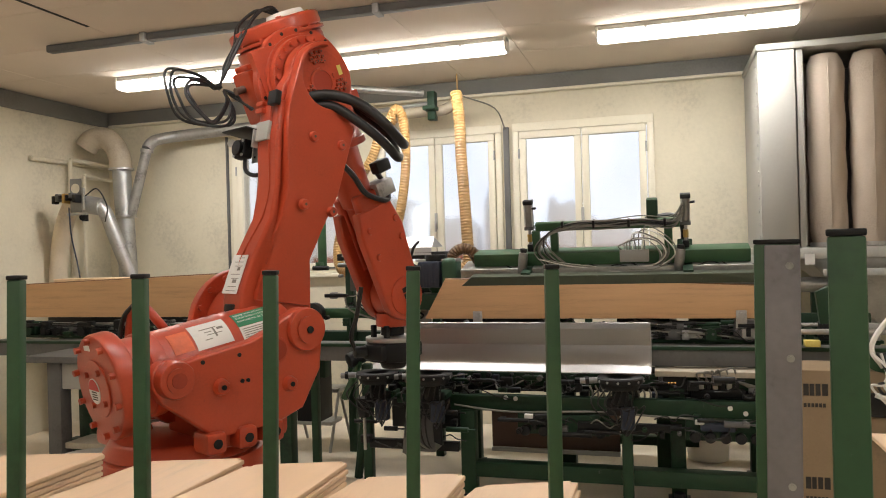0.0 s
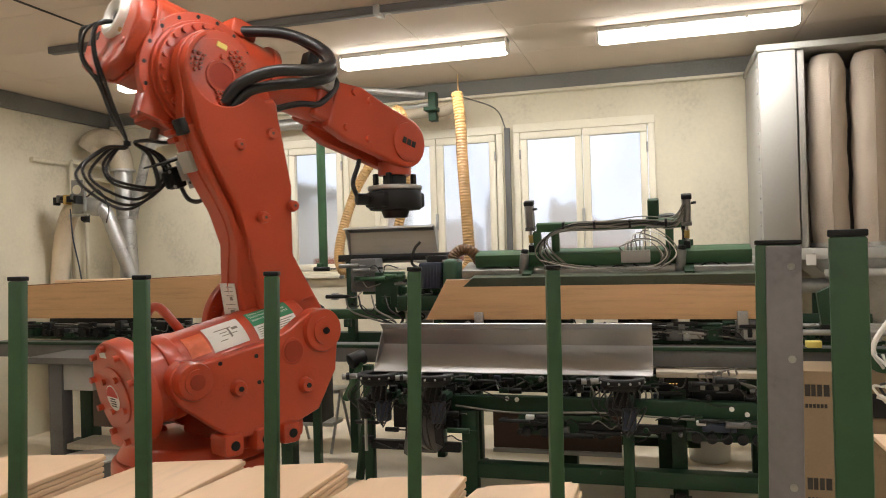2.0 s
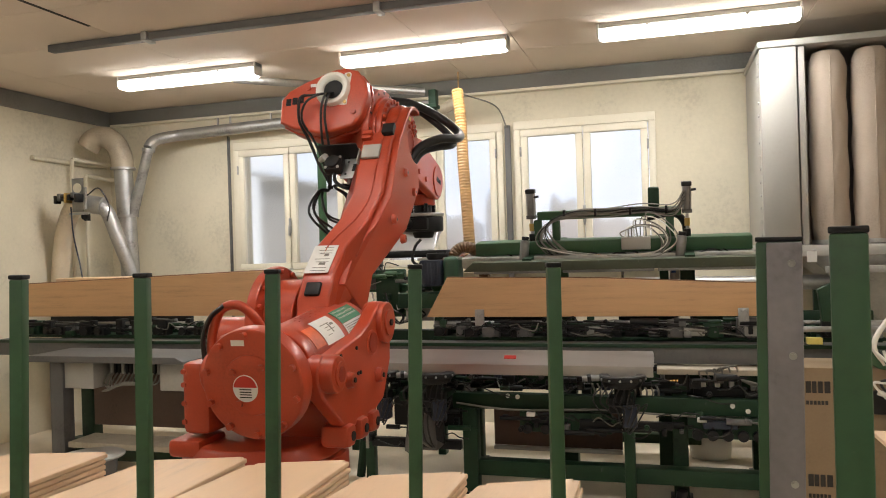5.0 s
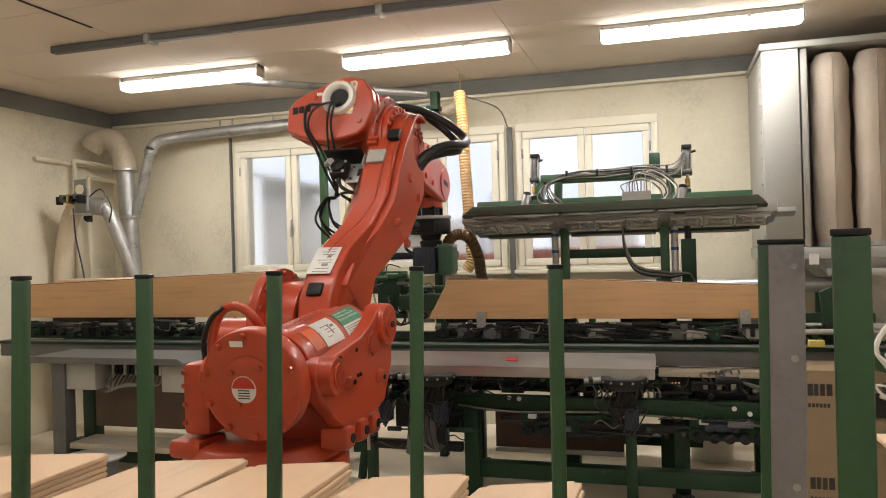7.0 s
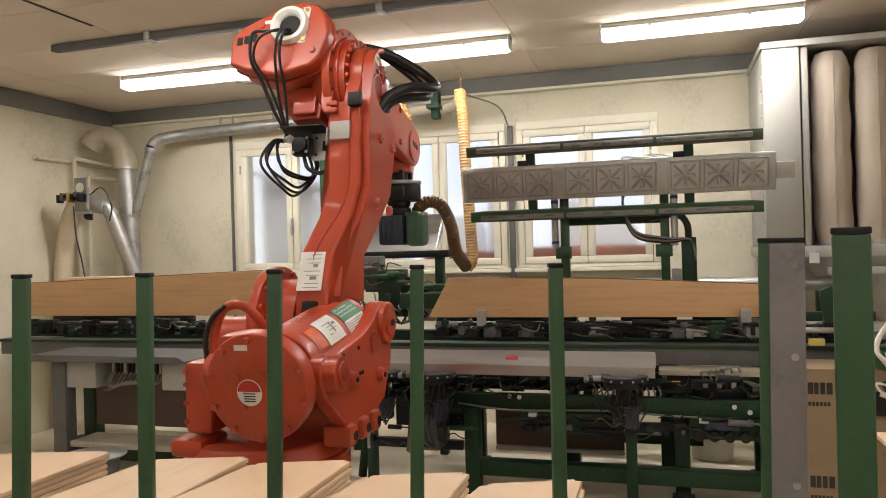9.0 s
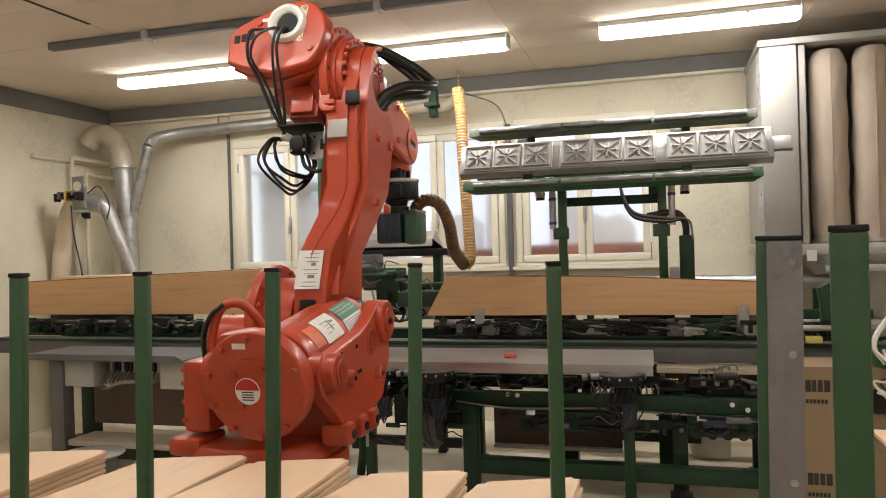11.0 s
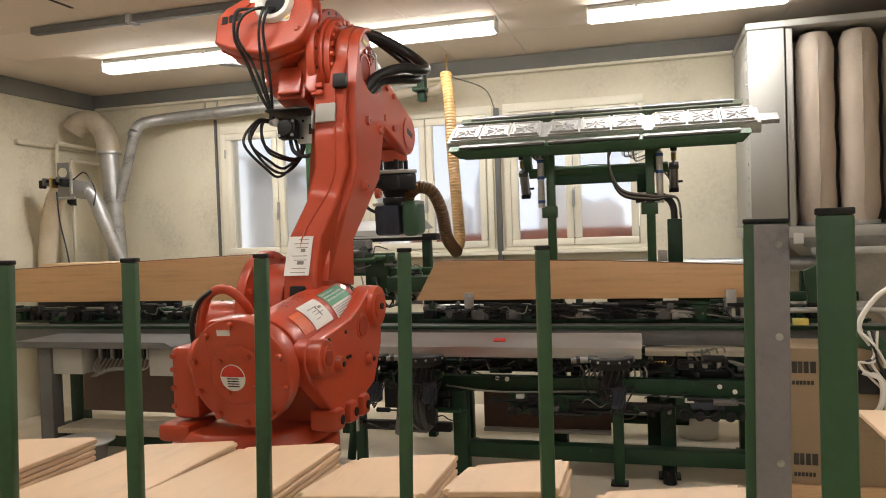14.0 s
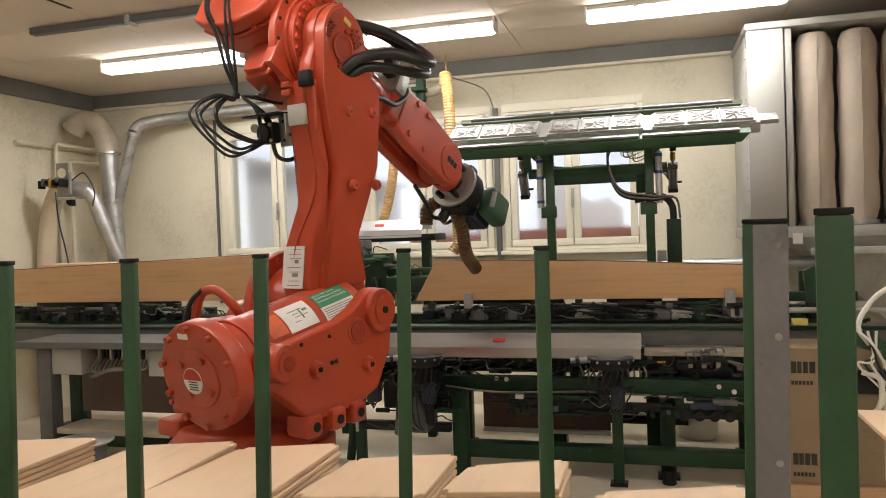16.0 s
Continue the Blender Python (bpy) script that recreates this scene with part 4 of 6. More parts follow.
# ---- tilting press frame over the right-hand board ----
guide = thing("lift_guide", (0, 0, 0), "green lift guides standing behind the board", "guide")
for x in (-0.65, -0.005):
    part("foot", B(x - 0.06, x + 0.06, 5.08, 5.2, 0.0, 1.24, 0.005), DGREEN, guide)
part("motor", B(0.03, 0.09, 5.04, 5.12, 1.26, 1.33, 0.006), LGREY, guide)
part("cable_duct", B(0.095, 0.185, 5.05, 5.15, 1.2, 1.53, 0.006), DGREEN, guide)
part("cable", T([(0.14, 5.1, 1.5), (0.13, 5.08, 1.62), (0.06, 5.07, 1.68), (-0.1, 5.07, 1.66)], 0.022, seg=10), RUBBER, guide)
part("motor_mount", B(-0.03, 0.2, 5.06, 5.18, 1.2, 1.245, 0.004), GREEN, guide)


def lift_parts(t):
    for x in (-0.65, -0.005):
        part("post", B(x - 0.028, x + 0.028, 5.08, 5.13, -0.86, 0.10, 0.004), GREEN, t)
        part("plate", B(x - 0.06, x + 0.045, 5.06, 5.08, -0.52, -0.44, 0.004), GREEN, t)
        bm = C((x + (-0.06 if x < -0.3 else 0.06), 5.06, -0.45), (x + (-0.06 if x < -0.3 else 0.06), 5.06, -0.12), 0.022, seg=14)
        cyl(bm, (x + (-0.06 if x < -0.3 else 0.06), 5.06, -0.12), (x + (-0.06 if x < -0.3 else 0.06), 5.06, 0.02), 0.010, seg=10)
        part("cylinder", bm, GALV, t, "grey pneumatic cylinder")
        for z in (-0.42, -0.26, -0.15):
            part("band", C((x + (-0.06 if x < -0.3 else 0.06), 5.06, z), (x + (-0.06 if x < -0.3 else 0.06), 5.06, z + 0.02), 0.025, seg=14), BLUE, t, "blue band")
    part("cross_bar", B(-0.62, -0.035, 5.085, 5.125, -0.10, -0.05, 0.004), GREEN, t)
    for k in range(4):
        part("cable", T([(-0.1, 5.06, 0.02), (-0.26, 5.04, -0.10 - 0.01 * k), (-0.2, 5.03, -0.34 - 0.012 * k), (0.0, 5.03, -0.40 - 0.01 * k), (0.15, 5.03, -0.42), (0.18, 5.05, -0.55)], 0.008, seg=6), RUBBER if k % 2 else CABLE, t)


press = thing("press_frame", (0, 0, 0), "green tilting press frame with patterned aluminium mould", "press")
lift = part("lift_carriage", B(-0.68, 0.02, 5.13, 5.15, -0.3, -0.24, 0.004), DGREEN, press)
lift_parts(lift)
# the tilting bed in its own space: mould faces down, hardware stands on top
bed = part("bed_beam", B(-1.22, 0.52, -0.07, 0.07, 0.0, 0.085, 0.006), GREEN, press, "green bed beam")
part("mould_tray", B(-1.31, 0.65, -0.115, 0.115, -0.075, -0.004, 0.006), mat("grey_cast_tray", (0.40, 0.40, 0.38), 0.45, 0.6, vary=0.15, scale=5, bump=0.15), bed)


def star_tile():
    """A square mould tile: a relief sheet with a raised rim and an eight-rayed star, facing down."""
    bm, n, h = bmesh.new(), 40, 0.095
    grid = []
    for i in range(n + 1):
        row = []
        for j in range(n + 1):
            x, y = (i / n * 2 - 1) * h, (j / n * 2 - 1) * h
            rim = max(abs(x), abs(y)) > 0.083
            r = math.hypot(x, y)
            diag = abs(abs(x) - abs(y)) / 1.414
            ray = (min(abs(x), abs(y)) < 0.0065 and 0.012 < r < 0.060) or (diag < 0.0065 and 0.012 < r < 0.088)
            z = -0.009 if rim or ray else 0.0
            if max(abs(x), abs(y)) > 0.0935:
                z = 0.012
            row.append(bm.verts.new((x, y, z)))
        grid.append(row)
    for i in range(n):
        for j in range(n):
            bm.faces.new((grid[i][j], grid[i][j + 1], grid[i + 1][j + 1], grid[i + 1][j]))
    return bm


for i in range(3):
    part("mould_frame", B(-1.29 + i * 0.655, -0.685 + i * 0.655, -0.108, 0.108, -0.086, -0.0745, 0.004), ALU, bed)
    for k in range(3):
        tile = part("mould_tile", star_tile(), ALU, bed, "aluminium mould tile with star relief", sharp=20)
        tile.matrix_local = pose(-1.185 + i * 0.655 + k * 0.197, 0, -0.0905)
for y in (-0.225, 0.215):
    part("wing", P([(-1.27, -0.075), (0.58, -0.075), (0.53, -0.015), (-1.20, -0.015)], y - 0.035, y + 0.035, 0.004), OLIVE if y < 0 else GREEN, bed, "green side wing")
    for i in range(3):
        x0 = -1.2 + i * 0.58
        part("slotted_bar", B(x0, x0 + 0.56, y + (-0.012 if y > 0 else -0.022), y + (0.022 if y > 0 else 0.012), -0.094, -0.0755, 0.006), DGALV, bed, "worn slotted grey bar")
    for k in range(9):
        part("slot", B(-1.14 + k * 0.19, -1.08 + k * 0.19, y - 0.004, y + 0.004, -0.0955, -0.0935), GREY, bed)
    for x in (-0.85, 0.15):
        part("bracket", B(x - 0.03, x + 0.03, min(y, 0), max(y, 0), -0.028, -0.003, 0.003), DGREEN, bed)
part("end_lug", B(0.65, 0.76, -0.05, 0.05, -0.06, -0.03, 0.004), ALU, bed)
part("top_bar", B(-0.80, 0.11, -0.02, 0.03, 0.22, 0.275, 0.005), GREEN, bed)
for x in (-0.80, -0.68, 0.04):
    part("upright", B(x - 0.025, x + 0.025, -0.02, 0.03, 0.085, 0.22, 0.004), GREEN, bed)
for x in (-0.84, 0.145):
    part("cylinder", C((x, 0, 0.25), (x, 0, 0.40), 0.026, seg=16, bevel=0.003), DGALV, bed, "grey pneumatic cylinder")
    part("cylinder_cap", B(x - 0.031, x + 0.031, -0.031, 0.031, 0.40, 0.428, 0.004), BLACK, bed)
    part("cylinder_cap", B(x - 0.031, x + 0.031, -0.031, 0.031, 0.232, 0.256, 0.004), GREY, bed)
    for sx, sy in ((-1, -1), (1, -1), (-1, 1), (1, 1)):
        part("tie_rod", C((x + sx * 0.024, sy * 0.024, 0.25), (x + sx * 0.024, sy * 0.024, 0.41), 0.004, seg=6), STEEL, bed)
    part("piston_rod", C((x, 0, 0.085), (x, 0, 0.235), 0.010, seg=12), STEEL, bed)
    part("brass_fitting", C((x, 0, 0.15), (x, 0, 0.20), 0.019, seg=6), BRASS, bed)
    part("rod_clevis", B(x - 0.02, x + 0.02, -0.02, 0.02, 0.085, 0.13, 0.004), BLACK, bed)
    part("air_elbow", C((x + 0.025, -0.02, 0.375), (x + 0.055, -0.03, 0.38), 0.008, seg=8), BLACK, bed)
    part("clamp_cylinder", C((x - 0.052, -0.115, -0.05), (x - 0.035, -0.095, 0.10), 0.030, seg=16, bevel=0.006), DGALV, bed)
    part("clamp_cap", C((x - 0.035, -0.095, 0.10), (x - 0.032, -0.092, 0.125), 0.024, seg=14, bevel=0.004), BLACK, bed)
    part("clamp_foot", B(x - 0.09, x - 0.02, -0.15, -0.08, -0.07, -0.05, 0.004), BLACK, bed)
part("motor", B(-0.09, -0.02, 0.0, 0.07, 0.275, 0.40, 0.01), DGREEN, bed)
part("connection_box", B(-0.26, -0.08, -0.10, -0.07, 0.02, 0.10, 0.006), LGREY, bed, "pale grey connection box")
for x in (-0.62, -0.42, -0.2, 0.02):
    part("cable_clip", B(x - 0.008, x + 0.008, -0.05, 0.0, 0.235, 0.285, 0.003), BLACK, bed)
wire = random.Random(21)


def wander(points, w):
    return [points[0]] + [tuple(c + wire.uniform(-w, w) for c in p) for p in points[1:-1]] + [points[-1]]


for k in range(11):
    z = 0.232 + 0.005 * k
    part("cable", T(wander([(-0.74 + 0.015 * k, -0.075, 0.0), (-0.80 + 0.01 * k, -0.08, 0.10), (-0.72, -0.06, 0.20), (-0.55, -0.04, z), (-0.35, -0.035, z), (-0.12, -0.03, z + 0.01), (0.06, -0.03, z), (0.13, -0.035, 0.30 + 0.008 * k)], 0.012), 0.0042, seg=6, step=6), (CABLE, CABLE, RUBBER)[k % 3], bed)
for k in range(9):
    part("cable", T(wander([(-0.25 + 0.018 * k, -0.09, 0.10), (-0.245 + 0.02 * k, -0.11, 0.15 + 0.012 * k), (-0.12 + 0.02 * k, -0.11, 0.17), (-0.02 + 0.012 * k, -0.10, 0.08), (-0.06, -0.105, -0.01), (-0.3, -0.10, -0.02), (-0.55, -0.10, 0.0), (-0.78, -0.09, 0.05)], 0.014), 0.0042, seg=6, step=6), (CABLE, WHITE, CABLE)[k % 3], bed)
for k in range(6):
    x = -1.0 + 0.27 * k
    part("cable", T(wander([(x, -0.085, 0.01), (x + 0.09, -0.095, -0.03), (x + 0.2, -0.09, 0.0), (x + 0.3, -0.085, -0.02)], 0.02), 0.0045, seg=6, step=5), RUBBER, bed)

# ---- swivelling sheet-metal trays ----
def trough(name, x0, x1, at, scale, label):
    t = thing(name, at, label, "tray")
    k = scale
    bm = bmesh.new()
    outer = [(-0.13, -0.084), (0.07, 0.045), (0.055, 0.145), (0.015, 0.185)]
    prof = [(y * k, z * k) for y, z in outer] + [(0.011 * k, 0.183 * k), (0.051 * k, 0.144 * k), (0.066 * k, 0.049 * k), (-0.13 * k, -0.079 * k)]
    vs0 = [bm.verts.new((x0, y, z)) for y, z in prof]
    vs1 = [bm.verts.new((x1, y, z)) for y, z in prof]
    n = len(prof)
    for i in range(n):
        bm.faces.new((vs0[i], vs0[(i + 1) % n], vs1[(i + 1) % n], vs1[i]))
    bm.faces.new(vs0[::-1])
    bm.faces.new(vs1)
    sheet = part("sheet", bm, STEEL, t, "bare folded sheet steel")
    for x in (x0, x1):
        bm = bmesh.new()
        tri = [(-0.12 * k, -0.07 * k), (0.062 * k, 0.047 * k), (0.048 * k, 0.14 * k), (-0.01 * k, 0.07 * k)]
        f0 = [bm.verts.new((x - 0.003, y, z)) for y, z in tri]
        f1 = [bm.verts.new((x + 0.003, y, z)) for y, z in tri]
        for i in range(4):
            bm.faces.new((f0[i], f0[(i + 1) % 4], f1[(i + 1) % 4], f1[i]))
        bm.faces.new(f0[::-1])
        bm.faces.new(f1)
        part("end_plate", bm, STEEL, t)
    # sticker on the underside of the sheet
    s = part("sticker", B(-0.035, 0.035, -0.0015, 0.0015, -0.011, 0.011), RED, t, "small red sticker")
    s.matrix_local = pose((x0 + x1) / 2 + 0.02, 0.0645 * k, 0.095 * k, 8.5)
    return t


tray = trough("swivel_tray", -1.70, -0.075, (0, 4.38, 0.875), 1.0, "folded bare steel swivelling tray on the carriage")
tray_small = trough("swivel_tray", -2.30, -1.60, (0.0, 5.35, 1.57), 1.0, "small folded steel tray on the rear carriage")

# rear carriage with motors
rc = thing("rear_carriage", (0, 0, 0), "green rear carriage with motors and gear housings", "carriage")
part("column", B(-2.30, -2.24, 5.25, 5.32, 0.0, 1.48, 0.005), DGREEN, rc)
part("column", B(-1.62, -1.56, 5.25, 5.32, 0.0, 1.48, 0.005), DGREEN, rc)
part("table", B(-2.34, -1.50, 5.2, 5.5, 1.44, 1.49, 0.005), BLACK, rc)
part("beam", B(-2.5, -1.45, 5.1, 5.2, 1.02, 1.09, 0.005), GREEN, rc)
part("beam", B(-2.1, -1.5, 5.08, 5.18, 1.20, 1.25, 0.005), GREEN, rc)
part("gearbox", B(-2.18, -1.98, 5.05, 5.2, 1.22, 1.46, 0.012), GREY, rc)
part("cradle", B(-1.75, -1.42, 4.84, 5.1, 1.10, 1.20, 0.006), DGREEN, rc)
part("side_box", B(-1.98, -1.80, 5.02, 5.18, 1.05, 1.36, 0.01), DGREEN, rc)
part("plate", P([(-1.75, 1.0), (-1.55, 1.0), (-1.55, 1.22), (-1.68, 1.27), (-1.75, 1.2)], 5.0, 5.02, 0.004), LGREY, rc)
part("pulley", C((-2.46, 5.0, 1.06), (-2.46, 5.07, 1.06), 0.08, seg=24, bevel=0.006), BLACK, rc)
for k in range(6):
    part("cable", T([(-2.2 + 0.1 * k, 5.0, 1.2), (-2.15 + 0.1 * k, 4.96, 1.1), (-2.0 + 0.08 * k, 4.96, 1.04), (-1.8, 5.0, 0.98)], 0.007, seg=6), RUBBER if k % 2 else CABLE, rc)
part("green_pipe", T([(-2.60, 5.5, 1.40), (-2.60, 5.5, 2.45)], 0.035, seg=12, curved=False), GREEN, rc)
dh = thing("suction_hose", (0, 0, 0), "brown spiral suction hose arching from the milling tool", "hose")
part("hose", T([(-1.45, 4.36, 1.66), (-1.44, 4.37, 1.75), (-1.38, 4.39, 1.79), (-1.31, 4.42, 1.76), (-1.27, 4.48, 1.64), (-1.27, 4.58, 1.48), (-1.255, 4.75, 1.38)], 0.036, seg=12, rib=0.005, pitch=0.018), DHOSE, dh)
sh3 = thing("suction_hose", (0, 0, 0), "long amber spiral suction hose hanging from the ceiling elbow", "hose")
part("hose", T([(-1.45, 5.45, 2.68), (-1.42, 5.42, 2.45), (-1.41, 5.40, 2.2), (-1.39, 5.38, 1.9), (-1.37, 5.36, 1.6), (-1.36, 5.34, 1.42), (-1.40, 5.32, 1.35)], 0.040, seg=12, rib=0.0045, pitch=0.022), HOSE, sh3)

# ---- the robot ----
J2X, J2Z, UPPER, FORE = 0.354, 0.869, 1.075, 1.148
ROBOT = (-1.532, 2.658, 0.324)
track = thing("robot_track", (0, 0, 0), "grey steel track that the robot slides on", "track")
part("track_beam", B(-3.4, -0.4, 2.28, 3.04, 0, 0.24, 0.01), GREY, track)
for y in (2.36, 2.90):
    part("track_rail", B(-3.4, -0.4, y, y + 0.06, 0.241, 0.28, 0.006), STEEL, track)

robot = thing("industrial_robot", (0, 0, 0), "orange six-axis industrial robot arm with black cables", "robot")
foot = part("base", C((0, 0, -0.04), (0, 0, 0.27), 0.31, 0.29, seg=48, bevel=0.012), ORANGE, robot)
for k in range(16):
    a = 2 * math.pi * k / 16
    part("rib", B(-0.02, 0.02, -0.03, 0.03, 0.02, 0.24, 0.008, m=pose(0.30 * math.cos(a), 0.30 * math.sin(a), 0, 0, 0, math.degrees(a))), ORANGE, foot)

stand = part("turntable", C((0, 0, 0.28), (0, 0, 0.40), 0.325, seg=56, bevel=0.02), ORANGE, robot)
part("turntable_top", C((0, 0, 0.40), (0, 0, 0.465), 0.31, 0.27, seg=56, bevel=0.015), ORANGE, stand)
cheek = [(-0.176, 0.80), (-0.03, 0.825), (0.106, 0.848), (0.20, 0.885), (0.26, 0.925)] + arc(0.354, 0.869, 0.09, 110, 0, 6) + [(0.426, 0.70), (0.337, 0.552), (0.208, 0.51), (-0.048, 0.50), (-0.176, 0.60), (-0.253, 0.66)] + arc(-0.217, 0.744, 0.075, 200, 110, 4)
part("near_cheek", P(cheek, -0.375, -0.315, 0.011), ORANGE, stand)
part("far_cheek", P(cheek, 0.02, 0.10, 0.011), ORANGE, stand)
part("cross_web", B(-0.02, 0.30, -0.33, 0.10, 0.44, 0.60, 0.03), ORANGE, stand)
bm = C((J2X, -0.40, J2Z), (J2X, -0.30, J2Z), 0.088, seg=36, bevel=0.012)
cyl(bm, (J2X, -0.408, J2Z), (J2X, -0.40, J2Z), 0.055, seg=28)
part("axis_boss", bm, ORANGE, stand)
part("axis_bolt", C((J2X, -0.416, J2Z), (J2X, -0.405, J2Z), 0.014, seg=10), BLACK, stand)
bm = C((0.215, -0.380, 0.80), (0.215, -0.34, 0.80), 0.055, seg=28, bevel=0.01)
# flat disc in a darker orange: the shade inside the hole is painted
part("inspection_hole", C((0.215, -0.3835, 0.80), (0.215, -0.374, 0.80), 0.042, seg=28), mat("shaded_orange_recess", (0.30, 0.03, 0.01), 0.6), stand)
part("boss_ring", bm, ORANGE, stand)
bm = C((-0.217, -0.425, 0.744), (-0.217, -0.31, 0.744), 0.068, seg=36, bevel=0.014)
cyl(bm, (-0.217, -0.431, 0.744), (-0.217, -0.425, 0.744), 0.045, seg=24)
part("trunnion", bm, ORANGE, stand)
# same shaded orange painted on for the inside of the bore
part("trunnion_bore", C((-0.217, -0.434, 0.744), (-0.217, -0.430, 0.744), 0.028, seg=20), bpy.data.materials["shaded_orange_recess"], stand)
for x, z in ((-0.03, 0.69), (0.27, 0.66)):
    bm = C((x, -0.40, z), (x, -0.37, z), 0.026, 0.034, seg=18, bevel=0.004)
    part("screw_boss", bm, ORANGE, stand)
    part("screw", C((x, -0.405, z), (x, -0.398, z), 0.010, seg=10), BLACK, stand)
for x, z in ((-0.15, 0.77), (-0.10, 0.79), (0.05, 0.80), (0.06, 0.70), (0.085, 0.70)):
    part("small_screw", C((x, -0.380, z), (x, -0.372, z), 0.008, seg=8), BLACK, stand)
for x in (-0.06, 0.07, 0.19):
    part("lifting_lug", B(x - 0.042, x + 0.042, -0.40, -0.28, 0.445, 0.53, 0.02), ORANGE, stand)
    # no hole is cut: a black disc paints its shade
    part("lug_hole", C((x, -0.4035, 0.487), (x, -0.395, 0.487), 0.018, seg=14), BLACK, stand)
# drive flange and motors on the far side
bm = C((J2X, 0.10, J2Z), (J2X, 0.15, J2Z), 0.25, seg=44, bevel=0.012)
cyl(bm, (J2X, -0.04, J2Z), (J2X, 0.10, J2Z), 0.19, seg=36, bevel=0.01)
part("drive_flange", bm, ORANGE, stand)
for k in range(16):
    a = 2 * math.pi * k / 16
    part("flange_bolt", C((J2X + 0.225 * math.cos(a), 0.085, J2Z + 0.225 * math.sin(a)), (J2X + 0.225 * math.cos(a), 0.1, J2Z + 0.225 * math.sin(a)), 0.012, seg=8), ORANGE, stand)
part("motor", C((0.30, 0.15, 0.80), (0.30, 0.38, 0.80), 0.10, seg=28, bevel=0.015), ORANGE, stand)
part("motor_box", B(-0.20, 0.04, 0.12, 0.24, 0.50, 0.775, 0.025), ORANGE, stand)
for z in (0.55, 0.62, 0.69, 0.74):
    part("screw", C((-0.208, 0.225, z), (-0.196, 0.225, z), 0.010, seg=8), ORANGE, stand)
part("motor_box", B(-0.12, 0.12, 0.04, 0.14, 0.66, 0.87, 0.03), ORANGE, stand)
part("cable_guard", T([(-0.04, -0.04, 0.84), (-0.11, -0.035, 0.93), (-0.14, 0.02, 0.985), (-0.15, 0.09, 0.965), (-0.15, 0.13, 0.87), (-0.15, 0.135, 0.77)], 0.018, seg=12), ORANGE, stand)
part("cable", T([(-0.16, 0.07, 0.985), (-0.175, 0.12, 0.94), (-0.18, 0.15, 0.86), (-0.17, 0.15, 0.77)], 0.010, seg=10), RUBBER, stand)
part("flange_lobe", B(-0.24, -0.05, 0.14, 0.28, 0.42, 0.49, 0.02), ORANGE, stand)

# balancing cylinder: pivots a little with the lower arm
balancer = part("balancing_cylinder", C((-0.30, -0.18, 0.0), (0.42, -0.18, 0.0), 0.150, seg=48, bevel=0.02), ORANGE, robot)
bm = C((-0.345, -0.18, 0.0), (-0.27, -0.18, 0.0), 0.195, seg=48, bevel=0.015)
part("end_disc", bm, ORANGE, balancer)
part("end_plate", C((-0.352, -0.18, 0.0), (-0.344, -0.18, 0.0), 0.105, seg=40, bevel=0.004), ORANGE, balancer)
part("collar", C((-0.20, -0.18, 0.0), (-0.14, -0.18, 0.0), 0.16, seg=48, bevel=0.01), ORANGE, balancer)
for r, n in ((0.172, 10), (0.078, 4)):
    for k in range(n):
        a = 2 * math.pi * (k + 0.4) / n
        part("bolt", C((-0.364, -0.18 + r * math.cos(a), r * math.sin(a)), (-0.343, -0.18 + r * math.cos(a), r * math.sin(a)), 0.012, seg=10), ORANGE, balancer)
part("round_label", C((-0.3545, -0.16, -0.01), (-0.352, -0.16, -0.01), 0.047, seg=32), LABEL, balancer, "round white and red warning label")
bm = bmesh.new()
vs = [bm.verts.new((-0.3555, -0.16 + 0.044 * math.cos(radians(a)), -0.01 + 0.044 * math.sin(radians(a)))) for a in range(5, 176, 10)]
bm.faces.new(vs)
g = bmesh.ops.extrude_face_region(bm, geom=bm.faces[:])
for v in g["geom"]:
    if isinstance(v, bmesh.types.BMVert):
        v.co.x += 0.001
part("red_half", bm, RED, balancer)
for k in range(4):
    part("print_line", B(-0.3557, -0.3545, -0.182, -0.138, -0.042 + k * 0.009, -0.0385 + k * 0.009), PRINT, balancer)
part("type_plate", B(-0.3465, -0.3445, -0.165, -0.115, 0.135, 0.155), LABEL, balancer)


def wrap_label(name, x0, x1, a0, a1, material, parent, r=0.1515, label=""):
    """A label bent round the cylinder, from x0 to x1 and between two angles."""
    bm = bmesh.new()
    n = 8
    rows = [[bm.verts.new((x, -0.18 - rr * math.cos(radians(a0 + (a1 - a0) * i / n)), rr * math.sin(radians(a0 + (a1 - a0) * i / n)))) for i in range(n + 1)] for x, rr in ((x0, r), (x1, r), (x1, r + 0.0012), (x0, r + 0.0012))]
    for p, q in zip(rows, rows[1:] + rows[:1]):
        for i in range(n):
            bm.faces.new((p[i], p[i + 1], q[i + 1], q[i]))
    return part(name, bm, material, parent, label)


wrap_label("picture_label", -0.02, 0.13, 22, 66, LABEL, balancer, label="white sticker with line drawing")
wrap_label("orange_label", -0.11, -0.03, 25, 60, mat("orange_sticker", (0.70, 0.14, 0.05), 0.5), balancer)
wrap_label("safety_label", 0.17, 0.36, 40, 68, LGREEN, balancer, label="green safety instruction label with white print")
wrap_label("safety_label", 0.17, 0.36, 18, 39.5, LABEL, balancer, label="white instruction label with small print")


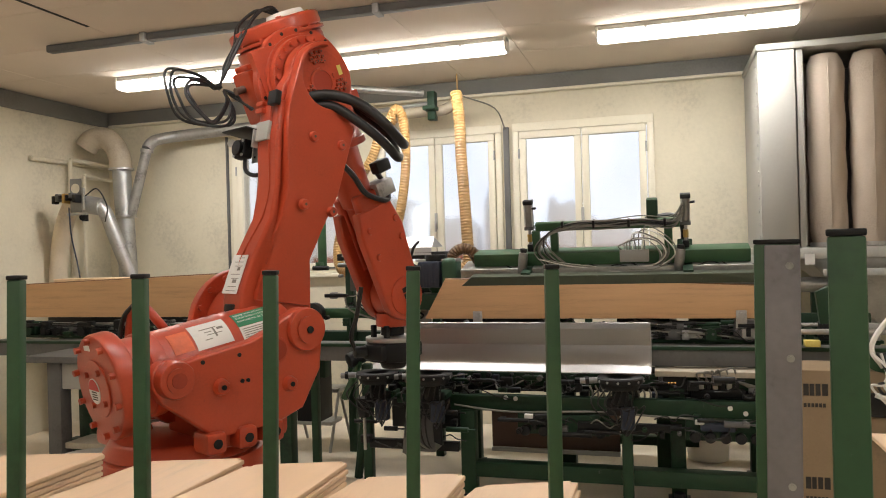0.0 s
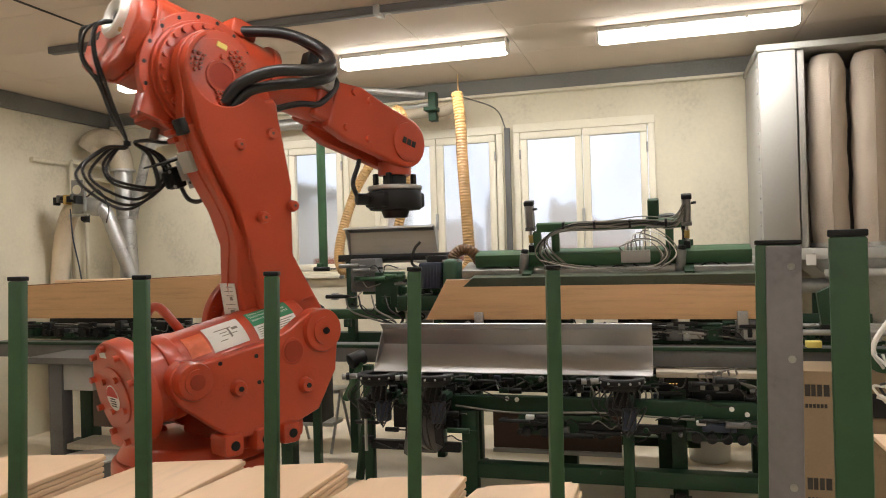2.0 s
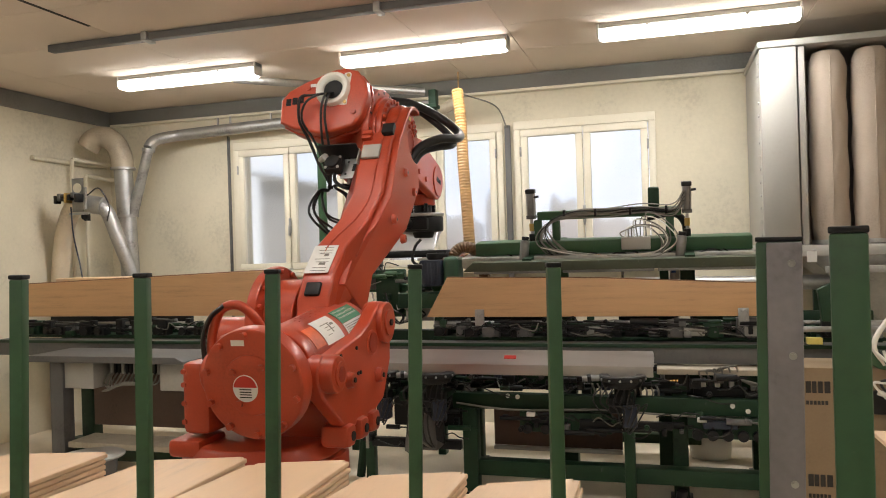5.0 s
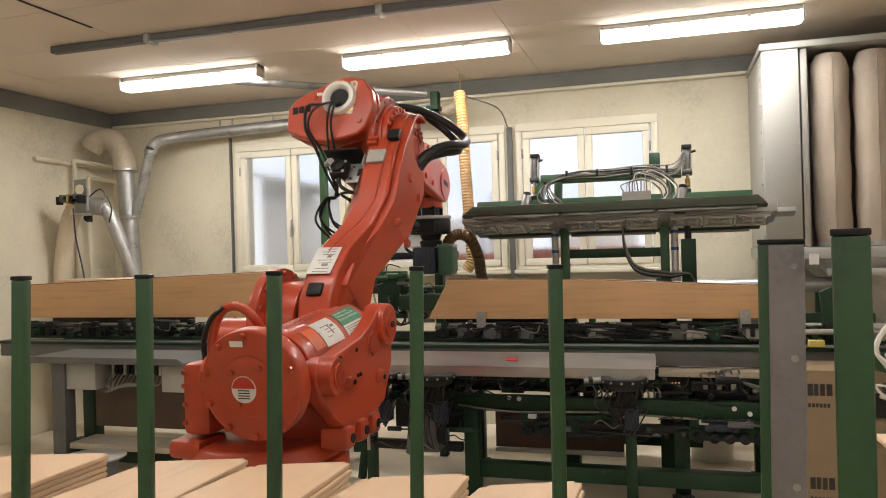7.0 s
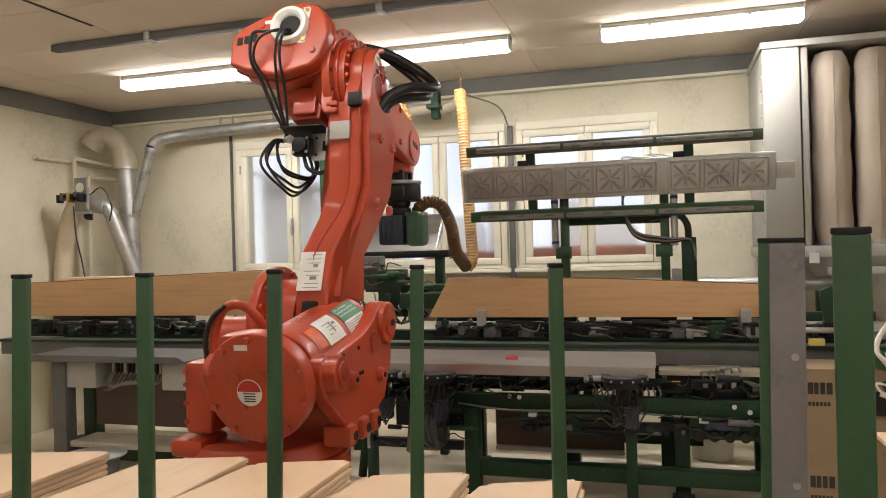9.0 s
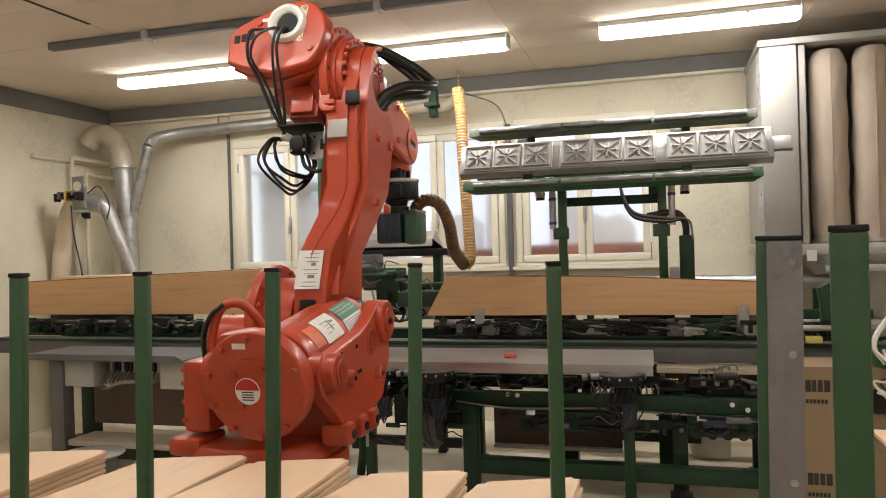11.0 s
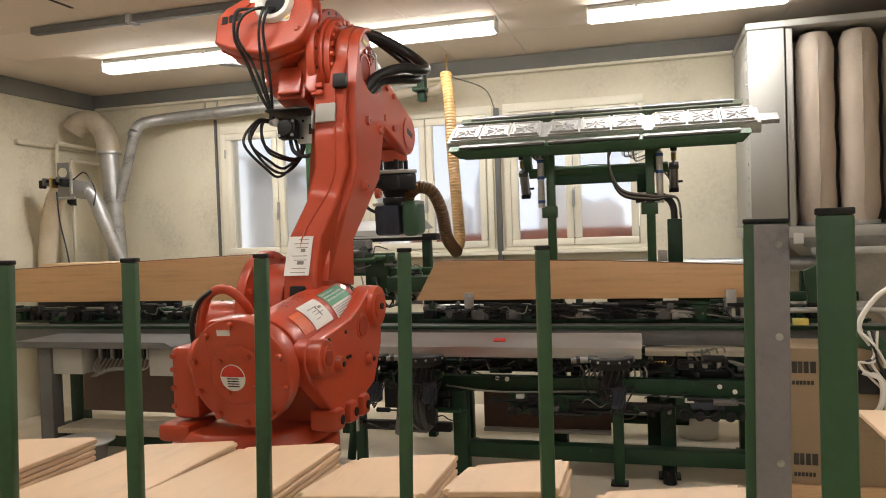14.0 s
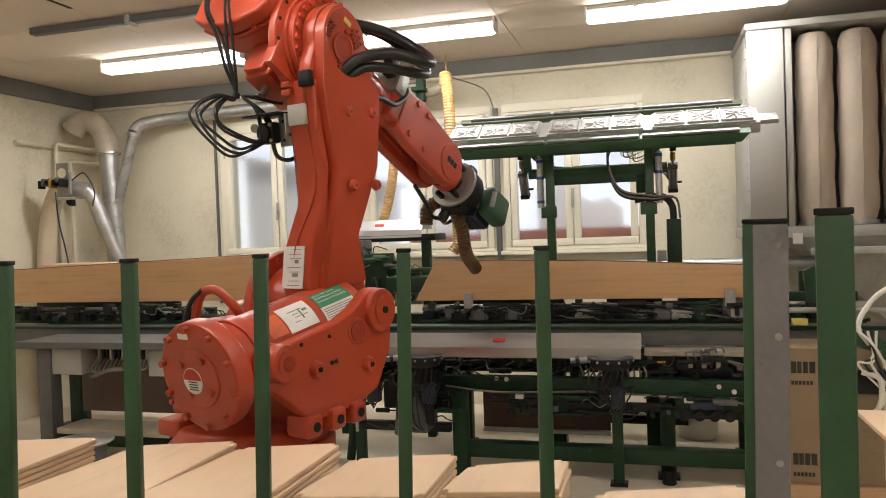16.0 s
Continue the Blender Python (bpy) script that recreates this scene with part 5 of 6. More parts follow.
def wrapped_text(words, x0, a0, size, material, parent, r):
    """Flat letters bent round the cylinder; they read along x, their base at angle a0."""
    cu = bpy.data.curves.new("print", "FONT")
    cu.body, cu.size, cu.resolution_u = words, size, 2
    tmp = new("print", cu)
    me = bpy.data.meshes.new_from_object(tmp)
    bpy.data.objects.remove(tmp)
    bm = bmesh.new()
    bm.from_mesh(me)
    for v in bm.verts:
        a = radians(a0) + v.co.y / r
        v.co = Vector((x0 + v.co.x, -0.18 - r * math.cos(a), r * math.sin(a)))
    return part("print", bm, material, parent)


for k, words in enumerate(("Safety Instructions", "Sicherheitsvorschriften", "Instructions de S\u00e9curit\u00e9")):
    wrapped_text(words, 0.178, 61.0 - 6.5 * k, 0.0175, LABEL, balancer, 0.1534)
for k in range(5):
    wrap_label("grey_print", 0.18, 0.345 - 0.015 * (k % 2), 21 + k * 3.4, 22 + k * 3.4, CABLE, balancer, r=0.1532)
for i in range(5):
    for j in range(3):
        wrap_label("embossed_text", -0.02 + i * 0.045, 0.012 + i * 0.045, 78 + j * 7, 81 + j * 7, ORANGE, balancer, r=0.151)
for k, (x0, x1, a0, a1) in enumerate(((0.015, 0.085, 52, 53.2), (0.03, 0.06, 46, 47), (0.035, 0.10, 41, 42), (0.02, 0.05, 34, 35), (0.068, 0.075, 36, 52), (0.085, 0.11, 47, 51))):
    wrap_label("line_drawing", x0, x1, a0, a1, CABLE, balancer, r=0.1532)

# lower arm, in its own space: axis 2 at the origin, axis 3 straight above
arm_outline = [(0.165, 0.0), (0.14, 0.14), (0.105, 0.30), (0.105, 0.42), (0.135, 0.58), (0.165, 0.75), (0.20, 0.90)] + arc(0.0, UPPER, 0.20, -10, 190, 14) + [(-0.215, 0.92), (-0.205, 0.76), (-0.175, 0.58), (-0.155, 0.44), (-0.175, 0.28), (-0.205, 0.14), (-0.20, 0.0), (-0.14, -0.12), (0.0, -0.16), (0.12, -0.11)]


def bent(bm):
    """The lower arm's foot lies further in than its top."""
    for v in bm.verts:
        u = max(0.0, min(1.0, (v.co.z - 0.25) / 0.33))
        v.co.y += 0.115 * (1 - u * u * (3 - 2 * u))
    return bm


arm_body = [p for p in arm_outline if p[1] < 0.91]
k = max(i for i, p in enumerate(arm_body) if p[0] > 0.1 and p[1] > 0.8)
arm_body = arm_body[:k + 1] + [(0.19, 0.925), (-0.205, 0.925)] + arm_body[k + 1:]
arm = part("lower_arm", bent(P(arm_body, -0.315, -0.165, 0.016, 3)), ORANGE, robot)
CUP = 0.162
part("joint_cup", P([(0.17, 0.80), (0.192, 0.90), (0.185, 0.98)] + arc(0.0, UPPER, CUP, -8, 188, 18) + [(-0.19, 0.99), (-0.207, 0.92), (-0.19, 0.80)], -0.300, -0.235, 0.010, 2), ORANGE, arm)
rim = [(0.12, 0.10), (0.085, 0.30), (0.09, 0.42), (0.115, 0.58), (0.145, 0.75), (0.165, 0.88)] + arc(0.0, UPPER, 0.135, -48, -262, 22) + arc(0.0, UPPER, 0.154, 98, 178, 8) + [(-0.168, 0.98), (-0.18, 0.90), (-0.168, 0.75), (-0.14, 0.58), (-0.125, 0.44), (-0.14, 0.28), (-0.15, 0.10)]
part("arm_face", bent(P(rim, -0.347, -0.285, 0.008, 2)), ORANGE, arm)
bm = T([(-0.214, -0.27, 0.91), (-0.207, -0.268, 0.76), (-0.178, -0.262, 0.60), (-0.158, -0.25, 0.44), (-0.178, -0.235, 0.28), (-0.206, -0.235, 0.13)], 0.005, seg=8)
part("casting_seam", bent(bm), ORANGE, arm)
for z in (0.885, 0.915):
    part("shoulder_lug", B(-0.226, -0.195, -0.215, -0.165, z - 0.011, z + 0.011, 0.005), ORANGE, arm)
for x, z in ((-0.054, 0.51), (0.09, 0.505), (-0.046, 0.80), (0.103, 0.80)):
    part("screw_boss", C((x, -0.362, z), (x, -0.34, z), 0.019, 0.025, seg=18, bevel=0.003), ORANGE, arm)
    # small brown disc painted for the shade in the boss hole
    part("screw", C((x, -0.3635, z), (x, -0.36, z), 0.0065, seg=6), RUST, arm)
part("recess", C((0, -0.3005, UPPER), (0, -0.28, UPPER), 0.137, seg=44, bevel=0.006), ORANGE, arm)
part("switch_box", B(-0.235, -0.205, -0.325, -0.265, 0.895, 0.955, 0.006), BLACK, arm, "small black switch box")
part("type_plate", B(-0.222, -0.205, -0.275, -0.185, 0.755, 0.835, 0.004), LGREY, arm, "grey type plate")
lab = part("warning_label", B(-0.0015, 0.0015, -0.052, 0.060, -0.085, 0.085), LABEL, arm, "white sticker with line drawings")
lab.matrix_local = pose(-0.1965, -0.12, 0.20, 0, 12, 0)
for k in range(9):
    ln = part("print_line", B(-0.0028, -0.0012, -0.036 + (0.012 if k in (2, 5) else 0), (0.034, 0.028, 0.006, 0.022, 0.034, -0.004, 0.02, 0.03, 0.01)[k], -0.0012, 0.0012 + (0.012 if k in (2, 5) else 0)), CABLE, arm)
    ln.matrix_local = pose(-0.1965, -0.12, 0.20, 0, 12, 0) @ pose(0, 0, -0.073 + 0.018 * k)
# black block put on for the shade in the recess
part("window_recess", B(-0.214, -0.17, -0.155, -0.085, 0.01, 0.075, 0.008), BLACK, arm)
# bracket with cable connector behind the arm
before = set(arm.children)
part("connector_plate", B(-0.33, -0.18, -0.215, -0.02, 0.778, 0.785, 0.002), BLACK, arm, "dark top plate of the bracket")
bm = B(-0.232, -0.226, -0.225, -0.125, 0.655, 0.777, 0.002)
box(bm, -0.30, -0.226, -0.228, -0.222, 0.70, 0.777, 0.002)
bracket_plate = part("connector_bracket", bm, ALU, arm, "bare metal bracket with drilled holes")
# drilled holes and slot: black pieces on the plate in place of their shade
for y, z, r in ((-0.15, 0.755, 0.006), (-0.205, 0.755, 0.006), (-0.15, 0.68, 0.006), (-0.205, 0.68, 0.006)):
    part("bracket_hole", C((-0.2335, y, z), (-0.2315, y, z), r, seg=12), BLACK, arm)
part("bracket_slot", B(-0.2335, -0.2315, -0.205, -0.178, 0.695, 0.74, 0.0005), BLACK, arm)
bm = B(-0.285, -0.236, -0.14, -0.055, 0.67, 0.755, 0.012)
cyl(bm, (-0.30, -0.098, 0.712), (-0.28, -0.098, 0.712), 0.034, seg=20, bevel=0.003)
con = part("connector", bm, BLACK, arm, "black cable connector")
for y, z in ((-0.128, 0.682), (-0.128, 0.743), (-0.067, 0.682), (-0.067, 0.743)):
    part("connector_screw", C((-0.289, y, z), (-0.283, y, z), 0.007, seg=8), GALV, arm)
part("gland", C((-0.30, -0.06, 0.735), (-0.27, -0.02, 0.745), 0.018, 0.013, seg=12), GALV, arm)
part("under_cable", T([(-0.25, -0.10, 0.675), (-0.25, -0.12, 0.62), (-0.23, -0.16, 0.60), (-0.19, -0.19, 0.62)], 0.009, seg=8), RUBBER, arm)
for ob in arm.children:
    if ob not in before:
        ob.matrix_local = pose(0.07, 0.05, 0.03)

# upper arm: axis 3 at the origin, forearm along +x
bm = B(-0.10, 0.17, -0.10, 0.13, -0.12, 0.16, 0.03, 3)
cyl(bm, (-0.24, 0.0, 0.155), (0.33, 0.0, 0.18), 0.135, seg=40, bevel=0.012)
up = part("elbow_casting", bm, ORANGE, robot)
bm = C((0, -0.303, 0), (0, 0.12, 0), 0.128, seg=44, bevel=0.006)
part("joint_drum", bm, ORANGE, up)
bm = C((0, -0.232, 0), (0, -0.19, 0), 0.202, seg=56, bevel=0.006)
cyl(bm, (0, -0.205, 0), (0, -0.185, 0), 0.215, seg=56, bevel=0.004)
flange = part("joint_flange", bm, ORANGE, up)
part("outer_flange", C((0, -0.185, 0), (0, -0.145, 0), 0.252, seg=56, bevel=0.008), ORANGE, up)
part("flange_cone", C((0, -0.145, 0), (0, -0.06, 0), 0.235, 0.16, seg=48, bevel=0.008), ORANGE, up)
for k in range(26):
    a = 2 * math.pi * k / 26
    part("flange_bolt", C((0.184 * math.cos(a), -0.246, 0.184 * math.sin(a)), (0.184 * math.cos(a), -0.23, 0.184 * math.sin(a)), 0.0115, seg=10), ORANGE, up)
# black discs on the flange paint the shade in its holes
for k in range(18):
    a = 2 * math.pi * (k + 0.5) / 18
    part("flange_hole", C((0.233 * math.cos(a), -0.187, 0.233 * math.sin(a)), (0.233 * math.cos(a), -0.180, 0.233 * math.sin(a)), 0.008, seg=10), BLACK, up)
# shaded orange disc gives the bore its painted depth
part("joint_recess", C((0.012, -0.307, -0.012), (0.012, -0.302, -0.012), 0.052, seg=32), bpy.data.materials["shaded_orange_recess"], up)
bm = bmesh.new()
lo = [[bm.verts.new((0.012 + r * math.cos(2 * math.pi * q / 32), y, -0.012 + r * math.sin(2 * math.pi * q / 32))) for q in range(32)] for r, y in ((0.05, -0.303), (0.05, -0.311), (0.06, -0.311), (0.062, -0.303))]
for a, b in zip(lo, lo[1:]):
    for q in range(32):
        bm.faces.new((a[q], a[(q + 1) % 32], b[(q + 1) % 32], b[q]))
part("bore_ring", bm, ORANGE, up)
part("plug_screw", C((0.0, -0.314, 0.062), (0.0, -0.302, 0.062), 0.012, seg=6), ORANGE, up)
for a0 in (50, 175, 300):
    for q in range(11):
        a, r = radians(a0 + (q % 4) * 13 - 20 + 5 * (q // 4)), 0.077 + 0.0195 * (q // 4)
        x, z = r * math.cos(a), r * math.sin(a)
        screw = part("screw", C((x, -0.315, z), (x, -0.302, z), 0.0088, seg=8), ORANGE, up)
        # brown disc on the head paints the shade in its socket
        part("socket", C((x, -0.3165, z), (x, -0.3145, z), 0.0045, seg=6), RUST, up)
part("yellow_label", B(-0.035, 0.008, -0.3065, -0.3025, 0.092, 0.112), YELLOW, up)
cover = [(0.275, 0.115), (0.270, -0.005), (0.19, -0.045), (0.03, -0.085), (-0.125, -0.05), (-0.165, -0.005), (-0.195, 0.10), (-0.178, 0.18), (-0.13, 0.243), (-0.06, 0.264), (0.01, 0.256), (0.15, 0.205), (0.235, 0.165)]


def facing_back(outline, x0, x1, bevel, seg=2):
    """An outline of (y, z) points given thickness from x0 back to x1."""
    bm = P(outline, -x0, -x1, bevel, seg)
    bmesh.ops.transform(bm, matrix=pose(0, 0, 0, 0, 0, 90), verts=bm.verts[:])
    return bm


def grown(outline, k, cy=0.02, cz=0.085):
    return [(cy + (y - cy) * k, cz + (z - cz) * k) for y, z in outline]


rear = part("rear_cover", facing_back(grown(cover, 0.985), -0.232, -0.300, 0.014, 3), ORANGE, up)
part("cover_flange", facing_back(grown(cover, 1.015), -0.216, -0.232, 0.004), ORANGE, up)
part("rear_body", facing_back(grown(cover, 0.95), -0.10, -0.216, 0.02), ORANGE, up)
for y, z in ((0.20, 0.125), (0.185, -0.025), (0.085, -0.063), (-0.06, -0.062), (-0.155, 0.01), (-0.178, 0.12), (-0.15, 0.19), (0.06, 0.212)):
    part("cover_bolt", C((-0.242, y * 1.02, z), (-0.228, y * 1.02, z), 0.010, seg=8), ORANGE, up)
for y, z in ((0.125, 0.165), (-0.125, 0.02), (0.07, 0.195), (-0.05, 0.222)):
    bm = C((-0.308, y, z), (-0.297, y, z), 0.013, 0.015, seg=14, bevel=0.002)
    part("cover_plug", bm, ORANGE, up)
# neck below the housing, with the axis motor set back in its hollow
part("neck", facing_back([(-0.118, -0.02), (-0.13, -0.10), (-0.135, -0.20), (-0.155, -0.225), (-0.19, -0.225), (-0.19, 0.12), (-0.10, 0.10)], 0.10, -0.20, 0.012), ORANGE, up)
part("neck_roof", facing_back([(0.16, -0.022), (0.03, -0.052), (-0.12, -0.052), (-0.13, 0.05), (0.16, 0.05)], 0.05, -0.20, 0.012), ORANGE, up)
bm = bmesh.new()
ring = [(0.088, -0.298), (0.090, -0.312), (0.082, -0.328), (0.068, -0.330), (0.055, -0.318), (0.0505, -0.306), (0.050, -0.30)]
lo = [[bm.verts.new((x, -0.01 + r * math.cos(2 * math.pi * k / 36), 0.145 + r * math.sin(2 * math.pi * k / 36))) for k in range(36)] for r, x in ring]
for a, b in zip(lo, lo[1:]):
    for k in range(36):
        bm.faces.new((a[k], a[(k + 1) % 36], b[(k + 1) % 36], b[k]))
part("guide_ring", bm, WHITE, up, "off-white plastic cable guide ring")
part("guide_tabs", facing_back([(0.085, 0.17), (0.075, 0.182), (0.0, 0.225), (-0.09, 0.232), (-0.1, 0.222), (-0.09, 0.13), (-0.085, 0.062), (-0.07, 0.058), (0.0, 0.07)], -0.298, -0.3016, 0.0005), WHITE, up)
# black disc closes the ring, painted shade for the open bore
part("guide_bore", C((-0.304, -0.01, 0.145), (-0.2985, -0.01, 0.145), 0.0495, seg=32), BLACK, up)
for y, z in ((-0.085, 0.215), (0.07, 0.165), (-0.075, 0.075)):
    part("ring_screw", C((-0.309, y, z), (-0.30, y, z), 0.009, seg=10), BRASS, up)
for k in range(3):
    for q in range(3):
        part("logo_bar", B(-0.3035, -0.298, 0.145 + k * 0.034, 0.172 + k * 0.034, 0.088 + q * 0.0125 - 0.004 * k, 0.0990 + q * 0.0125 - 0.004 * k), BLACK, up, "dark logo mark")
part("small_plate", B(-0.3025, -0.299, 0.085, 0.115, 0.17, 0.186), LABEL, up)
motor = part("axis_motor", B(-0.13, 0.10, -0.105, 0.035, -0.215, -0.05, 0.014), ORANGE, up)
part("axis_motor_cap", B(-0.155, -0.125, -0.09, 0.02, -0.20, -0.07, 0.01), ORANGE, up)
part("motor_plug", C((-0.06, -0.03, -0.26), (-0.06, -0.03, -0.21), 0.016, seg=12), RUST, up)
fa = C((0.30, 0.0, 0.185), (0.64, 0.0, 0.195), 0.10, 0.082, seg=36, bevel=0.01)
cyl(fa, (0.31, 0, 0.18), (0.345, 0, 0.18), 0.15, seg=40, bevel=0.006)
part("forearm", fa, ORANGE, up)
for y in (-0.10, 0.04):
    part("forearm_fork", B(0.58, 0.98, y, y + 0.06, 0.115, 0.285, 0.02, 3), ORANGE, up)
wo = [(0.66, 0.09), (0.78, 0.065), (FORE, 0.075)] + arc(FORE, 0.20, 0.125, -80, 80, 12) + [(0.95, 0.33), (0.80, 0.345), (0.66, 0.31)]
for y in (-0.108, 0.048):
    part("wrist_fork", P(wo, y, y + 0.06, 0.014, 3), ORANGE, up)
bm = C((0.60, 0.0, 0.20), (1.02, 0.0, 0.20), 0.075, 0.060, seg=28, bevel=0.006)
box(bm, 0.80, 0.87, -0.03, 0.03, 0.25, 0.30, 0.008)
part("wrist_core", bm, ORANGE, up)
part("wrist_drum", C((FORE, -0.047, 0.20), (FORE, 0.047, 0.20), 0.108, seg=36, bevel=0.006), ORANGE, up)
part("wrist_disc", C((FORE, -0.116, 0.20), (FORE, -0.104, 0.20), 0.10, seg=40, bevel=0.004), ORANGE, up)
for k in range(3):
    part("logo_bar", B(FORE - 0.045 + k * 0.032, FORE - 0.021 + k * 0.032, -0.1185, -0.1155, 0.185, 0.215), BLACK, up, "dark logo mark")
for x, z in ((0.86, 0.30), (0.90, 0.12), (0.76, 0.12), (0.76, 0.30)):
    part("screw_boss", C((x, -0.12, z), (x, -0.10, z), 0.016, 0.02, seg=14), ORANGE, up)
part("cable_clamp", B(0.56, 0.64, -0.12, 0.0, 0.24, 0.36, 0.01), GALV, up)
part("clamp_box", B(0.46, 0.52, -0.14, -0.08, 0.27, 0.36, 0.008), BLACK, up)
# thick hose loops beside the joint, and thin cables to the connector
part("hose", T([(0.05, -0.30, -0.10), (0.075, -0.35, -0.02), (0.15, -0.43, 0.05), (0.27, -0.49, 0.10), (0.37, -0.46, 0.18), (0.38, -0.35, 0.28), (0.28, -0.21, 0.33), (0.13, -0.06, 0.30)], 0.023, seg=12), RUBBER, up, "thick black cable hose")
part("hose", T([(0.09, -0.30, -0.11), (0.12, -0.34, -0.03), (0.21, -0.39, 0.03), (0.33, -0.44, 0.09), (0.43, -0.40, 0.18), (0.43, -0.29, 0.29), (0.33, -0.16, 0.36), (0.18, -0.05, 0.33)], 0.021, seg=12), RUBBER, up, "thick black cable hose")
part("hose_clamp", B(0.10, 0.17, -0.10, 0.02, 0.28, 0.345, 0.01), ORANGE, up)
part("hose", T([(0.34, -0.16, 0.02), (0.46, -0.15, 0.10), (0.58, -0.13, 0.16), (0.66, -0.10, 0.30), (0.58, -0.06, 0.34), (0.50, -0.04, 0.33)], 0.014, seg=10), RUBBER, up)
part("bracket", B(0.14, 0.24, -0.06, 0.06, 0.30, 0.37, 0.01), ORANGE, up)
# thin cables hang from the guide ring, in a space that keeps upright


def hanging(k):
    o, d = (-0.016, 0.004, 0.016, -0.006, 0.02)[k], (0.02, -0.015, 0.0, 0.028, -0.024)[k]
    if k < 2:
        drop = [(0.02, 0, 0), (-0.05, 0.008 + o, -0.025), (-0.055, 0.03 + o, -0.12), (0.0, 0.045 + 1.6 * o, -0.29)]
    else:
        drop = [(0.02, 0, 0), (-0.045, 0.05 + o, -0.015), (-0.06, 0.115 + o, -0.045 + o), (-0.05, 0.14 + 0.6 * o, -0.13), (0.0, 0.11 + o, -0.22), (0.03, 0.075 + o, -0.34)]
    return drop + [(0.075, 0.058, -0.455), (0.02 + d, 0.085, -0.475), (-0.06 + 2 * d, 0.07 + o, -0.56 - o), (-0.01 + d, 0.035, -0.645 + 1.5 * d), (0.10 + d, 0.0 + o, -0.67 + 1.5 * d), (0.18 - d, -0.025, -0.60 + o), (0.16 - d, 0.0, -0.50), (0.10, 0.045, -0.452), (0.14, 0.02 + o, -0.44), (0.18, -0.02, -0.45), (0.22, -0.05 + 0.4 * o, -0.45)]


hang = part("cable_loop", T(hanging(0), 0.0062, seg=8), RUBBER, robot, "thin black cable hanging in a loop")
for k in range(1, 5):
    part("cable", T(hanging(k), 0.0060, seg=8), RUBBER, hang)
part("cable_tie", C((0.075, 0.058, -0.462), (0.075, 0.056, -0.444), 0.014, seg=12), BLACK, hang)

# wrist and tool changer: axis 5 at the origin, the tool points down
head = part("wrist_head", C((0, 0, -0.09), (0, 0, -0.16), 0.085, seg=32, bevel=0.008), ORANGE, robot)
part("tool_flange", C((0, 0, -0.16), (0, 0, -0.205), 0.06, seg=28), BLACK, head)
for sx, sy in ((-1, -1), (1, -1), (-1, 1), (1, 1)):
    part("bracket", B(sx * 0.085 - 0.012, sx * 0.085 + 0.012, sy * 0.05 - 0.012, sy * 0.05 + 0.012, -0.22, -0.15, 0.004), BLACK, head)
part("changer_plate", C((0, 0, -0.235), (0, 0, -0.212), 0.14, seg=40, bevel=0.004), ALU, head, "bright aluminium ring")
part("changer_body", C((0, 0, -0.335), (0, 0, -0.235), 0.135, seg=40, bevel=0.01), BLACK, head, "black tool changer body")
part("changer_block", B(-0.145, 0.145, -0.075, 0.075, -0.325, -0.245, 0.015), BLACK, head)
part("changer_cone", C((0, 0, -0.375), (0, 0, -0.335), 0.06, 0.075, seg=32, bevel=0.004), BLACK, head)
part("side_plug", C((-0.14, 0.05, -0.28), (-0.20, 0.07, -0.28), 0.03, seg=16, bevel=0.005), BLACK, head)
part("cable", T([(-0.19, 0.07, -0.27), (-0.21, 0.08, -0.2), (-0.18, 0.07, -0.1), (-0.16, 0.05, 0.05)], 0.012, seg=8), RUBBER, head)

# milling tool that the robot fetches from the rear carriage; its space is the wrist head's
cutter = thing("milling_tool", (0, 0, 0), "dark blue milling motor with green suction housing", "tool")
part("adapter", C((0, 0, -0.42), (0, 0, -0.376), 0.075, seg=28, bevel=0.006), BLACK, cutter)
part("motor", B(-0.10, 0.10, -0.055, 0.105, -0.60, -0.42, 0.02), DBLUE, cutter, "dark blue motor block")
for k in range(6):
    part("cooling_fin", B(-0.104, 0.104, -0.03 + 0.022 * k, -0.022 + 0.022 * k, -0.59, -0.44, 0.002), DBLUE, cutter)
part("suction_housing", B(-0.09, 0.09, -0.165, -0.06, -0.61, -0.40, 0.035, 4), mat("pale_green_housing", (0.032, 0.085, 0.047), 0.45, vary=0.15), cutter, "green suction housing")
part("bracket", B(-0.05, 0.05, -0.17, 0.13, -0.425, -0.405, 0.004), GALV, cutter)
part("cable", T([(-0.08, 0.10, -0.46), (-0.14, 0.13, -0.42), (-0.17, 0.10, -0.33), (-0.16, 0.06, -0.28)], 0.01, seg=8), RUBBER, cutter)

